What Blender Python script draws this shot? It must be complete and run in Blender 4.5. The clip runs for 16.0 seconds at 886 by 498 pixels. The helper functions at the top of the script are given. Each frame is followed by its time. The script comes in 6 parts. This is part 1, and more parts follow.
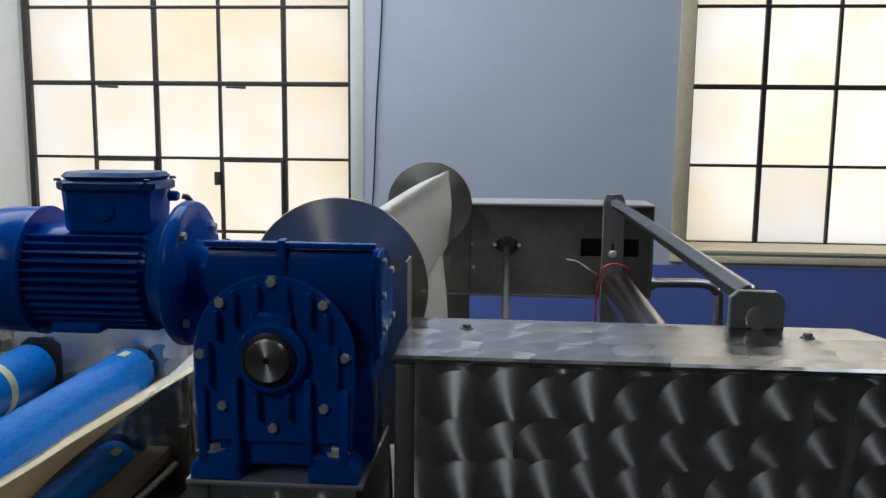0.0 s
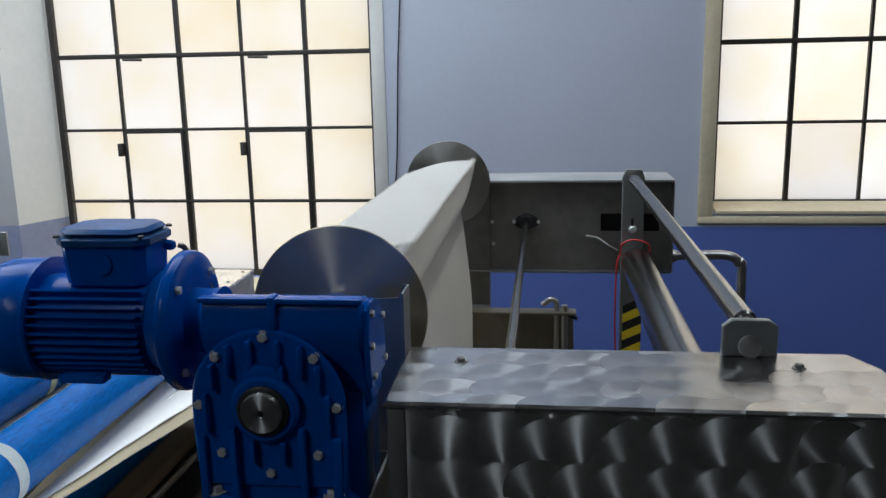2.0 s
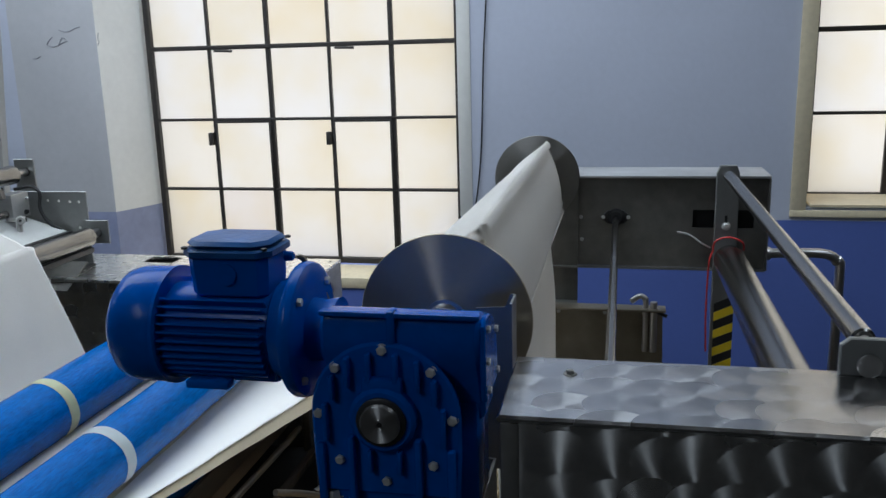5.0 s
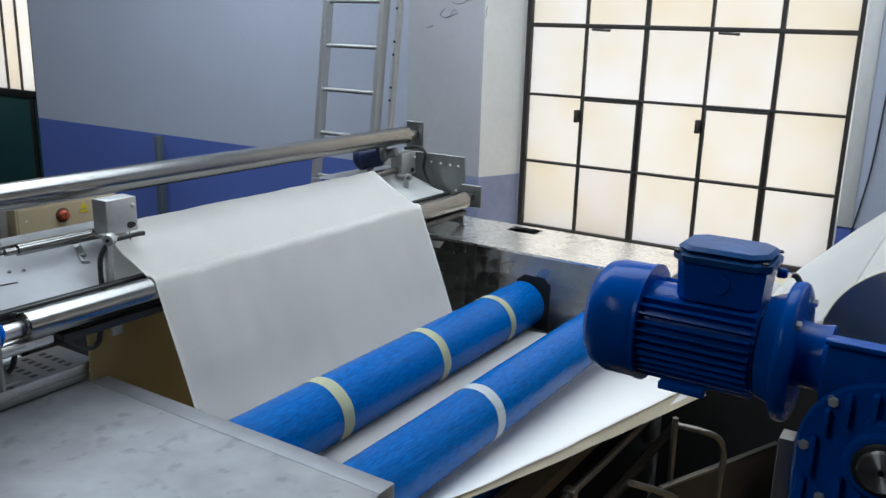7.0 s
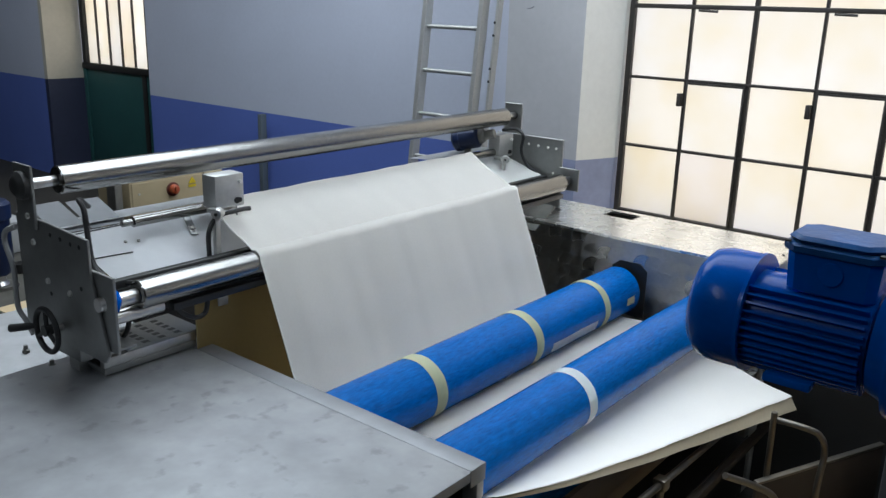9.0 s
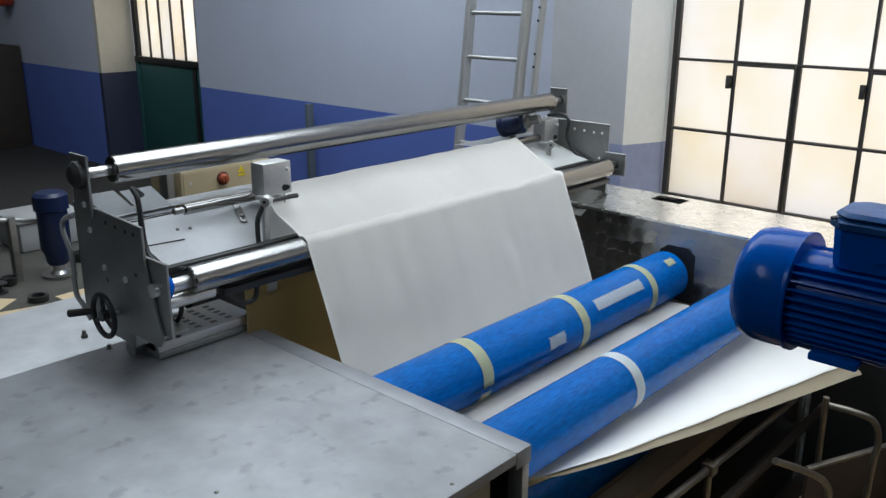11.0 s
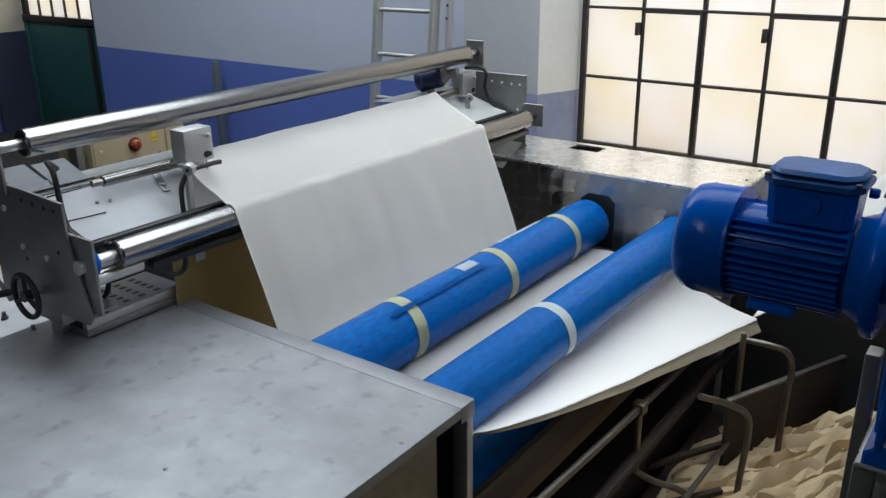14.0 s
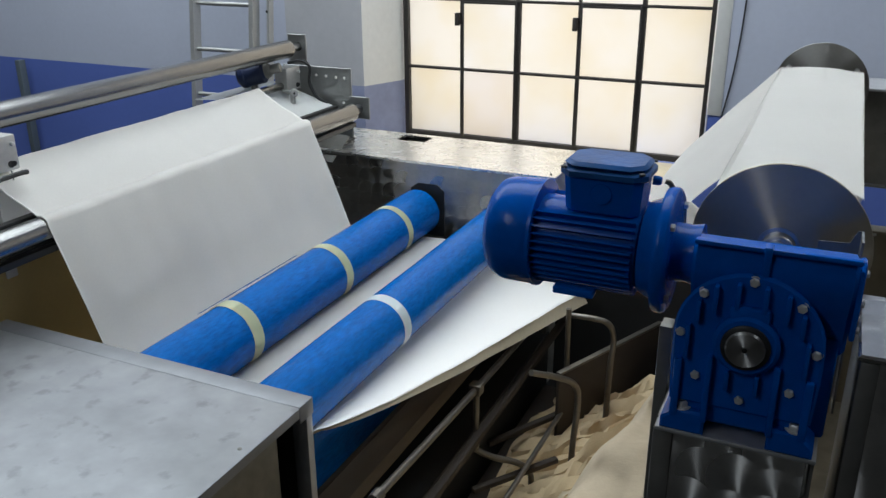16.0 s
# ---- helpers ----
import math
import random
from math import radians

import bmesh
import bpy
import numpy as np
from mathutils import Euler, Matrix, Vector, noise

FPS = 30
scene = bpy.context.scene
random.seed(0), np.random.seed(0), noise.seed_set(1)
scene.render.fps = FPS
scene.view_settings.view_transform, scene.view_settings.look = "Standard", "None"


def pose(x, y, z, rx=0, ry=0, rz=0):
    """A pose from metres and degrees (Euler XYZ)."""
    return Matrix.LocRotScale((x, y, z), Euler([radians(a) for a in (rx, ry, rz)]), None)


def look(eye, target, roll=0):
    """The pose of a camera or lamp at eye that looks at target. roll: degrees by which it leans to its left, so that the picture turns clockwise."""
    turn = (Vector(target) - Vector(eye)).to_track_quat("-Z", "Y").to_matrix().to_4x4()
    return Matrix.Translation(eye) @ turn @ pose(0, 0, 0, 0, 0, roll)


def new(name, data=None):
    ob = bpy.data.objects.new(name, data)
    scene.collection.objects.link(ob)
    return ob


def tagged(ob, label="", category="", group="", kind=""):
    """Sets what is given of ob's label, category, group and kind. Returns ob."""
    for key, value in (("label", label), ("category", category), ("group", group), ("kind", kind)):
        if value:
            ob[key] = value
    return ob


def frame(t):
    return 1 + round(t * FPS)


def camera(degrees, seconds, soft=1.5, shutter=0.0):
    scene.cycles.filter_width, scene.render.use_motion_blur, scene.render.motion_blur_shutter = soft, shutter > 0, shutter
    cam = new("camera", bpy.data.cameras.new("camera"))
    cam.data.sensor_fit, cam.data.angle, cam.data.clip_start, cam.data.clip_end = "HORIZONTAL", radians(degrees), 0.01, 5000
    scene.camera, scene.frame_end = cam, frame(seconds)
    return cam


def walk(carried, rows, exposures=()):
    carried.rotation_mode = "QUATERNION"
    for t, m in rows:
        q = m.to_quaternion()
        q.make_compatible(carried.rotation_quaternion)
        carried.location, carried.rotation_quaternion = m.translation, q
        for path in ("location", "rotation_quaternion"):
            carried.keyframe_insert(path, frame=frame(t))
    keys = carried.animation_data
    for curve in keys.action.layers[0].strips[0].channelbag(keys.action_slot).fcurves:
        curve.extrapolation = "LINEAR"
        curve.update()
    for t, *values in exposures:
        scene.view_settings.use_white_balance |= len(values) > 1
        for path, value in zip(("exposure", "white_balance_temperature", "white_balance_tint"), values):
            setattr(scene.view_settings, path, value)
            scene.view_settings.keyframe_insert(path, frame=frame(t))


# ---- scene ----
cam = camera(55.0, 16.0, 1.4, 0.25)
PATH = [
    (0, (0.836, 1.354, 1.856), (0.686, 3.329, 1.58), 0.6),
    (0.5, (0.858, 1.356, 1.888), (0.699, 3.324, 1.567), 0.4),
    (1, (0.871, 1.363, 1.903), (0.683, 3.322, 1.55), -0.3),
    (1.5, (0.885, 1.366, 1.946), (0.678, 3.319, 1.566), -0.8),
    (2, (0.909, 1.369, 2.011), (0.671, 3.311, 1.595), -1.2),
    (2.5, (0.91, 1.358, 2.052), (0.636, 3.297, 1.648), -1.6),
    (3, (0.906, 1.364, 2.057), (0.597, 3.3, 1.663), -1.8),
    (5.5, (0.794, 1.351, 2.07), (0.309, 3.232, 1.594), -1.3),
    (6, (0.687, 1.332, 2.091), (-0.029, 3.135, 1.605), -0.4),
    (6.5, (0.614, 1.293, 2.099), (-0.324, 2.989, 1.604), 0.7),
    (7, (0.574, 1.27, 2.102), (-0.468, 2.899, 1.593), 1.6),
    (7.5, (0.551, 1.266, 2.1), (-0.556, 2.845, 1.567), 1.9),
    (8, (0.553, 1.253, 2.106), (-0.597, 2.794, 1.557), 2.0),
    (8.5, (0.562, 1.25, 2.108), (-0.619, 2.768, 1.557), 1.9),
    (9, (0.567, 1.249, 2.104), (-0.64, 2.743, 1.548), 1.6),
    (9.5, (0.568, 1.24, 2.106), (-0.664, 2.712, 1.543), 1.3),
    (12, (0.594, 1.24, 2.094), (-0.705, 2.642, 1.504), -0.1),
    (12.5, (0.578, 1.237, 2.096), (-0.709, 2.647, 1.499), 0.2),
    (13, (0.561, 1.222, 2.101), (-0.718, 2.637, 1.5), 0.5),
    (13.5, (0.54, 1.206, 2.124), (-0.623, 2.703, 1.486), 0.2),
    (14, (0.54, 1.198, 2.131), (-0.565, 2.713, 1.436), -0.6),
    (14.5, (0.541, 1.198, 2.139), (-0.503, 2.748, 1.427), -0.6),
    (15, (0.561, 1.204, 2.159), (-0.35, 2.833, 1.44), -0.1),
    (15.5, (0.575, 1.203, 2.163), (-0.256, 2.874, 1.446), -0.2),
    (16, (0.589, 1.199, 2.163), (-0.195, 2.89, 1.439), -0.3),
]
# the camera's own exposure sinks a little as the pale sheet comes into view, and its white balance cools for a while
STOPS = [(0, -0.02, 6500, 10), (1, -0.03, 6460, 10), (2, -0.06, 6340, 10), (3, -0.10, 6260, 10), (5.5, -0.22, 6120, 10), (6, -0.22, 6110, 10), (6.5, -0.18, 6150, 10), (7.5, -0.08, 6270, 10),
         (9, -0.03, 6350, 10), (9.5, -0.01, 6380, 10), (12.5, 0.0, 6440, 10), (13.5, -0.04, 6480, 10), (15, -0.07, 6500, 10), (16, -0.07, 6500, 10)]
walk(cam, [(t, look(eye, target, roll)) for t, eye, target, roll in PATH], STOPS)

# ---- world, daylight ----
world = bpy.data.worlds.new("sky")
scene.world = world
world.use_nodes = True
wn = world.node_tree.nodes
sky = wn.new("ShaderNodeTexSky")
sky.sky_type, sky.sun_disc = "NISHITA", False
sky.sun_elevation, sky.sun_rotation = radians(38), radians(200)
wn["Background"].inputs["Strength"].default_value = 0.1
world.node_tree.links.new(sky.outputs[0], wn["Background"].inputs["Color"])

LAMP_N = 33.0     # daylight behind each frosted north window
LAMP_TOP = 275.0  # daylight down through the roof light over the machines
LAMP_E = 34.0     # unseen light added on the right to brighten the reel cloth
LAMP_S = 52.0     # daylight through the narrow roof light behind


def daylight(name, w, h, m, watts, colour=(1.0, 0.96, 0.89)):
    data = bpy.data.lights.new(name, "AREA")
    data.shape, data.size, data.size_y, data.energy, data.color = "RECTANGLE", w, h, watts, colour
    ob = new(name, data)
    ob.matrix_world = m
    return ob


daylight("window_daylight", 2.1, 3.2, pose(-1.10, 6.62, 2.34, -90, 0, 0), LAMP_N)
daylight("window_daylight", 2.1, 2.8, pose(2.90, 6.62, 2.56, -90, 0, 0), LAMP_N)
daylight("window_daylight", 2.2, 2.4, pose(-8.2, 6.85, 2.4, -90, 0, 0), 30)
daylight("unseen_overhead_light", 6.4, 2.4, pose(-2.3, 4.3, 4.72, 0, 0, 0), LAMP_TOP, (0.86, 0.95, 1.0))
daylight("unseen_overhead_light", 2.6, 1.8, pose(-8.9, 3.3, 4.72, 0, 0, 0), 50.0, (0.86, 0.95, 1.0))
# Added fill from the upper right, for the reel cloth's right faces.
daylight("unseen_overhead_light", 1.0, 3.0, pose(2.9, 3.0, 4.72, 0, 0, 0), LAMP_E, (0.86, 0.95, 1.0))
daylight("unseen_overhead_light", 0.34, 3.0, pose(-1.6, -1.6, 4.72, 0, 0, 0), LAMP_S, (0.80, 0.91, 1.0))

# ---- materials ----


def material(name, colour, rough=0.5, metal=0.0, grain=0.0, grain_scale=40.0, blotch=0.0, blotch_scale=3.0, bump=0.0, bump_scale=200.0,
             stretch=(1, 1, 1), rough_var=0.0, per_object=0.0, spec=0.5, sheen=0.0, specks=0.0, speck_scale=9.0):
    """A node material: base colour varied at two scales, roughness and fine relief."""
    m = bpy.data.materials.new(name)
    m.use_nodes = True
    nt = m.node_tree
    n, l = nt.nodes, nt.links
    b = n["Principled BSDF"]
    b.inputs["Roughness"].default_value = rough
    b.inputs["Metallic"].default_value = metal
    b.inputs["Specular IOR Level"].default_value = spec
    b.inputs["Sheen Weight"].default_value = sheen
    tc = n.new("ShaderNodeTexCoord")
    mp = n.new("ShaderNodeMapping")
    mp.inputs["Scale"].default_value = stretch
    l.new(tc.outputs["Object"], mp.inputs["Vector"])

    def tex(scale, detail=4.0):
        t = n.new("ShaderNodeTexNoise")
        t.inputs["Scale"].default_value = scale
        t.inputs["Detail"].default_value = detail
        l.new(mp.outputs[0], t.inputs["Vector"])
        return t.outputs["Fac"]

    def scaled(sock, amount):
        """1 + (sock - 0.5) * amount"""
        t = n.new("ShaderNodeMath")
        t.operation = "MULTIPLY_ADD"
        t.inputs[1].default_value, t.inputs[2].default_value = amount, 1 - amount / 2
        l.new(sock, t.inputs[0])
        return t.outputs[0]

    def times(a, c):
        t = n.new("ShaderNodeMath")
        t.operation = "MULTIPLY"
        l.new(a, t.inputs[0]), l.new(c, t.inputs[1])
        return t.outputs[0]

    fac = None
    for amount, scale in ((grain, grain_scale), (blotch, blotch_scale)):
        if amount:
            f = scaled(tex(scale), amount * 2)
            fac = f if fac is None else times(fac, f)
    if per_object:
        oi = n.new("ShaderNodeObjectInfo")
        f = scaled(oi.outputs["Random"], per_object)
        fac = f if fac is None else times(fac, f)
    if specks:
        mr = n.new("ShaderNodeMapRange")
        mr.interpolation_type = "SMOOTHSTEP"
        mr.inputs["From Min"].default_value, mr.inputs["From Max"].default_value = 0.57, 0.70
        mr.inputs["To Min"].default_value, mr.inputs["To Max"].default_value = 1.0, 1.0 - specks
        l.new(tex(speck_scale, 6.0), mr.inputs["Value"])
        fac = mr.outputs[0] if fac is None else times(fac, mr.outputs[0])
    if fac is None:
        b.inputs["Base Color"].default_value = (*colour, 1)
    else:
        vm = n.new("ShaderNodeVectorMath")
        vm.operation = "SCALE"
        vm.inputs[0].default_value = colour
        l.new(fac, vm.inputs["Scale"])
        l.new(vm.outputs[0], b.inputs["Base Color"])
    if rough_var:
        r = n.new("ShaderNodeMath")
        r.operation = "MULTIPLY_ADD"
        r.use_clamp = True
        r.inputs[1].default_value, r.inputs[2].default_value = rough_var, rough - rough_var / 2
        l.new(tex(blotch_scale * 2.3), r.inputs[0])
        l.new(r.outputs[0], b.inputs["Roughness"])
    if bump:
        bp = n.new("ShaderNodeBump")
        bp.inputs["Strength"].default_value = bump
        bp.inputs["Distance"].default_value = 0.002
        l.new(tex(bump_scale, 2.0), bp.inputs["Height"])
        l.new(bp.outputs[0], b.inputs["Normal"])
    return m


def swirled_steel(name, colour, pitch=0.063, axes="xz", rough=0.34, aniso=0.95, reach=0.80, spiral=0.12, off=(0.12, 0.50), lean=0.08, shift=(0.0, 0.0), dish=0.04):
    """Stainless sheet ground in overlapping discs, row over row: the scratches run in arcs round a point below each patch and turn the gloss."""
    m = material(name, colour, rough, 1.0, grain=0.14, grain_scale=60, blotch=0.22, blotch_scale=5)
    nt = m.node_tree
    n, l = nt.nodes, nt.links
    b = n["Principled BSDF"]
    tc = n.new("ShaderNodeTexCoord")
    sep = n.new("ShaderNodeSeparateXYZ")
    l.new(tc.outputs["Object"], sep.inputs[0])
    a0, a1 = ("XYZ".index(c.upper()) for c in axes)

    def op(kind, a, c=None, d=None):
        t = n.new("ShaderNodeMath")
        t.operation = kind
        for i, v in enumerate((a, c, d)):
            if v is None:
                continue
            if isinstance(v, (int, float)):
                t.inputs[i].default_value = v
            else:
                l.new(v, t.inputs[i])
        return t.outputs[0]

    def pick(f, yes, no):
        return op("ADD", op("MULTIPLY", f, yes), op("MULTIPLY", op("SUBTRACT", 1.0, f), no))

    # a grinder held by hand: the rows wander a little
    nz = n.new("ShaderNodeTexNoise")
    nz.inputs["Scale"].default_value = 3.0
    l.new(tc.outputs["Object"], nz.inputs["Vector"])
    wob = op("MULTIPLY_ADD", nz.outputs["Fac"], 0.9, -0.45)
    u = op("ADD", op("MULTIPLY_ADD", sep.outputs[a0], 1 / pitch, shift[0]), wob)
    v = op("ADD", op("MULTIPLY_ADD", sep.outputs[a1], 1 / pitch, shift[1]), op("MULTIPLY", wob, 0.6))
    fu, fv = op("FLOOR", u), op("FLOOR", v)
    du = dv = dist = chance = None
    # from the disc ground first to the one ground last, which lies on top
    for row in (1, 0, -1):
        for col in (-1, 0, 1):
            ci, cj = op("ADD", fu, float(col)), op("ADD", fv, float(row))
            cell = n.new("ShaderNodeCombineXYZ")
            l.new(ci, cell.inputs[0]), l.new(cj, cell.inputs[1])
            rnd = n.new("ShaderNodeTexWhiteNoise")
            rnd.noise_dimensions = "2D"
            l.new(cell.outputs[0], rnd.inputs["Vector"])
            rgb = n.new("ShaderNodeSeparateColor")
            l.new(rnd.outputs["Color"], rgb.inputs[0])
            x = op("SUBTRACT", u, op("ADD", op("ADD", ci, 0.36), op("MULTIPLY", rgb.outputs[0], 0.28)))
            y = op("SUBTRACT", v, op("ADD", op("ADD", cj, 0.40), op("MULTIPLY", rgb.outputs[1], 0.20)))
            d = op("SQRT", op("ADD", op("MULTIPLY", x, x), op("MULTIPLY", y, y)))
            if du is None:
                du, dv, dist, chance = x, y, d, rgb.outputs[2]
                continue
            inside = op("LESS_THAN", d, reach)
            du, dv, dist, chance = pick(inside, x, du), pick(inside, y, dv), pick(inside, d, dist), pick(inside, rgb.outputs[2], chance)
    # scratches: round the middle, opening outwards like a spiral
    du, dv = op("SUBTRACT", du, off[0]), op("ADD", dv, off[1])
    turn = op("ADD", op("MULTIPLY", dv, spiral), op("MULTIPLY_ADD", chance, 0.34, lean - 0.17))
    co, si = op("COSINE", turn), op("SINE", turn)
    comb = n.new("ShaderNodeCombineXYZ")
    l.new(op("SUBTRACT", op("MULTIPLY", op("MULTIPLY", dv, -1.0), co), op("MULTIPLY", du, si)), comb.inputs[a0])
    l.new(op("SUBTRACT", op("MULTIPLY", du, co), op("MULTIPLY", dv, si)), comb.inputs[a1])
    vt = n.new("ShaderNodeVectorTransform")
    vt.vector_type, vt.convert_from, vt.convert_to = "VECTOR", "OBJECT", "WORLD"
    l.new(comb.outputs[0], vt.inputs[0])
    nm = n.new("ShaderNodeVectorMath")
    nm.operation = "NORMALIZE"
    l.new(vt.outputs[0], nm.inputs[0])
    l.new(nm.outputs[0], b.inputs["Tangent"])
    b.inputs["Anisotropic"].default_value = aniso
    b.inputs["Anisotropic Rotation"].default_value = 0.25
    # some discs bite deeper
    l.new(op("MULTIPLY_ADD", chance, 0.14, rough - 0.07), b.inputs["Roughness"])
    bp = n.new("ShaderNodeBump")
    bp.inputs["Strength"].default_value = dish
    bp.inputs["Distance"].default_value = 0.003
    l.new(dist, bp.inputs["Height"])
    l.new(bp.outputs[0], b.inputs["Normal"])
    return m


def turned_steel(name, colour, rough=0.3, axis="Y"):
    """Lathe-turned disc: the gloss fans out from the middle."""
    m = material(name, colour, rough, 1.0, grain=0.08, grain_scale=80, blotch=0.12, blotch_scale=6)
    n, l = m.node_tree.nodes, m.node_tree.links
    tg = n.new("ShaderNodeTangent")
    tg.direction_type, tg.axis = "RADIAL", axis
    b = n["Principled BSDF"]
    l.new(tg.outputs[0], b.inputs["Tangent"])
    b.inputs["Anisotropic"].default_value = 0.94
    b.inputs["Anisotropic Rotation"].default_value = 0.25
    return m


def frosted_pane(name, colour):
    m = bpy.data.materials.new(name)
    m.use_nodes = True
    n, l = m.node_tree.nodes, m.node_tree.links
    out = n["Material Output"]
    n.remove(n["Principled BSDF"])
    tr = n.new("ShaderNodeBsdfTranslucent")
    gl = n.new("ShaderNodeBsdfGlossy")
    gl.inputs["Roughness"].default_value = 0.25
    mix = n.new("ShaderNodeMixShader")
    mix.inputs[0].default_value = 0.05
    tc = n.new("ShaderNodeTexCoord")
    nz = n.new("ShaderNodeTexNoise")
    nz.inputs["Scale"].default_value, nz.inputs["Detail"].default_value = 2.2, 3
    oi = n.new("ShaderNodeObjectInfo")
    off = n.new("ShaderNodeVectorMath")
    off.operation = "MULTIPLY_ADD"
    l.new(oi.outputs["Random"], off.inputs[0])
    off.inputs[1].default_value = (40, 40, 40)
    l.new(tc.outputs["Object"], off.inputs[2])
    l.new(off.outputs[0], nz.inputs["Vector"])
    ramp = n.new("ShaderNodeValToRGB")
    ramp.color_ramp.elements[0].position, ramp.color_ramp.elements[1].position = 0.30, 0.62
    ramp.color_ramp.elements[0].color = (colour[0] * 0.97, colour[1] * 0.945, colour[2] * 0.90, 1)
    ramp.color_ramp.elements[1].color = (colour[0], colour[1] * 1.01, colour[2] * 1.06, 1)
    l.new(nz.outputs["Fac"], ramp.inputs[0])
    # panes of different make: cream, white, pinkish and greyer glass
    make = n.new("ShaderNodeValToRGB")
    make.color_ramp.interpolation = "CONSTANT"
    for k, (at, c) in enumerate(((0.0, (1.0, 0.985, 0.95)), (0.34, (1.0, 1.0, 1.0)), (0.62, (0.97, 0.945, 0.92)), (0.78, (1.0, 0.975, 0.92)), (0.90, (0.93, 0.925, 0.92)))):
        e = make.color_ramp.elements[k] if k < 2 else make.color_ramp.elements.new(at)
        e.position, e.color = at, (*c, 1)
    l.new(oi.outputs["Random"], make.inputs[0])
    hs = n.new("ShaderNodeVectorMath")
    hs.operation = "MULTIPLY"
    l.new(make.outputs[0], hs.inputs[0]), l.new(ramp.outputs[0], hs.inputs[1])
    l.new(hs.outputs[0], tr.inputs["Color"])
    l.new(tr.outputs[0], mix.inputs[1]), l.new(gl.outputs[0], mix.inputs[2])
    l.new(mix.outputs[0], out.inputs["Surface"])
    return m


PAINT_UP = material("pale_blue_wall_paint", (0.455, 0.485, 0.58), 0.75, grain=0.05, grain_scale=30, blotch=0.10, blotch_scale=1.3, bump=0.25, bump_scale=60)
PAINT_LOW = material("blue_wall_paint", (0.10, 0.155, 0.46), 0.5, grain=0.05, grain_scale=30, blotch=0.12, blotch_scale=1.5, bump=0.2, bump_scale=60)
# Walls out of view: dark colours cut bounce light and blue reflections.
DIM_WALL = material("bounce_cut_wall_paint", (0.105, 0.105, 0.105), 0.8, grain=0.1, grain_scale=20, blotch=0.3, blotch_scale=1.2)
DIM_WALL_LOW = material("dark_grey_wall_base", (0.060, 0.058, 0.055), 0.7, grain=0.1, grain_scale=20, blotch=0.3, blotch_scale=1.2)
PLASTER = material("white_plaster", (0.72, 0.71, 0.68), 0.8, grain=0.06, grain_scale=25, blotch=0.10, blotch_scale=2.5, bump=0.4, bump_scale=40)
SILL_PAINT = material("cream_chipped_paint", (0.66, 0.57, 0.40), 0.6, grain=0.15, grain_scale=35, blotch=0.18, blotch_scale=6, bump=0.5, bump_scale=50)
# Ceiling grey lowered to cut bounce light; hose and tub share it.
CEILING = material("grey_ceiling_boards", (0.30, 0.30, 0.30), 0.85, blotch=0.1)
# Near-black base cuts bounce and stands for shade between the machines.
CONCRETE = material("dimmed_stained_concrete", (0.020, 0.019, 0.017), 0.8, grain=0.15, grain_scale=25, blotch=0.35, blotch_scale=1.6, bump=0.4, bump_scale=60)
IRON = material("dark_window_iron", (0.030, 0.026, 0.024), 0.55, grain=0.25, grain_scale=40, bump=0.3, bump_scale=90)
PANE = frosted_pane("frosted_glass", (0.80, 0.782, 0.74))
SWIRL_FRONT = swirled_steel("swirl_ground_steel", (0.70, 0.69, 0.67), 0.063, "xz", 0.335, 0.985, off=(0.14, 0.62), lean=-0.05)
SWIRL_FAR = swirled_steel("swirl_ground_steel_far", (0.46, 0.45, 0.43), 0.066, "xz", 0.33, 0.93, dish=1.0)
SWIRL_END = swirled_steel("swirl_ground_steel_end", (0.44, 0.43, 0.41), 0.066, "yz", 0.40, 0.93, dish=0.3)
SWIRL_TOP = swirled_steel("swirl_ground_steel_top", (0.46, 0.455, 0.45), 0.063, "xy", 0.26, 0.75, off=(0.0, 0.0), dish=0.02)
STEEL = material("brushed_steel", (0.56, 0.55, 0.54), 0.34, 1.0, grain=0.10, grain_scale=50, blotch=0.15, blotch_scale=4, rough_var=0.12, bump=0.12, bump_scale=150)
STEEL_WORN = material("worn_sheet_steel", (0.50, 0.505, 0.515), 0.56, 0.80, grain=0.14, grain_scale=16, blotch=0.32, blotch_scale=5, rough_var=0.22, bump=0.15, bump_scale=90)
# Base raised near white to strengthen the window's glare on the cover.
STEEL_TOP = material("glare_cover_steel", (0.97, 0.97, 0.96), 0.27, 1.0, grain=0.05, grain_scale=18, blotch=0.10, blotch_scale=6, specks=0.22, speck_scale=7.0, rough_var=0.12)
TABLE = material("smudged_table_steel", (0.285, 0.292, 0.305), 0.50, 0.35, grain=0.26, grain_scale=11, blotch=0.38, blotch_scale=2.6, specks=0.24, speck_scale=14.0, rough_var=0.3, bump=0.12, bump_scale=90)
TABLE_EDGE = material("folded_edge_steel", (0.235, 0.24, 0.255), 0.52, 0.45, grain=0.12, grain_scale=20, blotch=0.2, blotch_scale=4, rough_var=0.15)
STEEL_DARK = material("dull_dark_steel", (0.22, 0.215, 0.20), 0.5, 0.85, grain=0.2, grain_scale=20, blotch=0.35, blotch_scale=5, rough_var=0.2)
PLATE = material("grey_plate_steel", (0.29, 0.295, 0.29), 0.44, 0.85, grain=0.1, grain_scale=40, blotch=0.2, blotch_scale=6, rough_var=0.15)
ROLLER = material("polished_roller_steel", (0.273, 0.269, 0.261), 0.20, 1.0, grain=0.10, grain_scale=30, stretch=(1, 14, 1), blotch=0.10, blotch_scale=5, bump=0.10, bump_scale=140, rough_var=0.08)
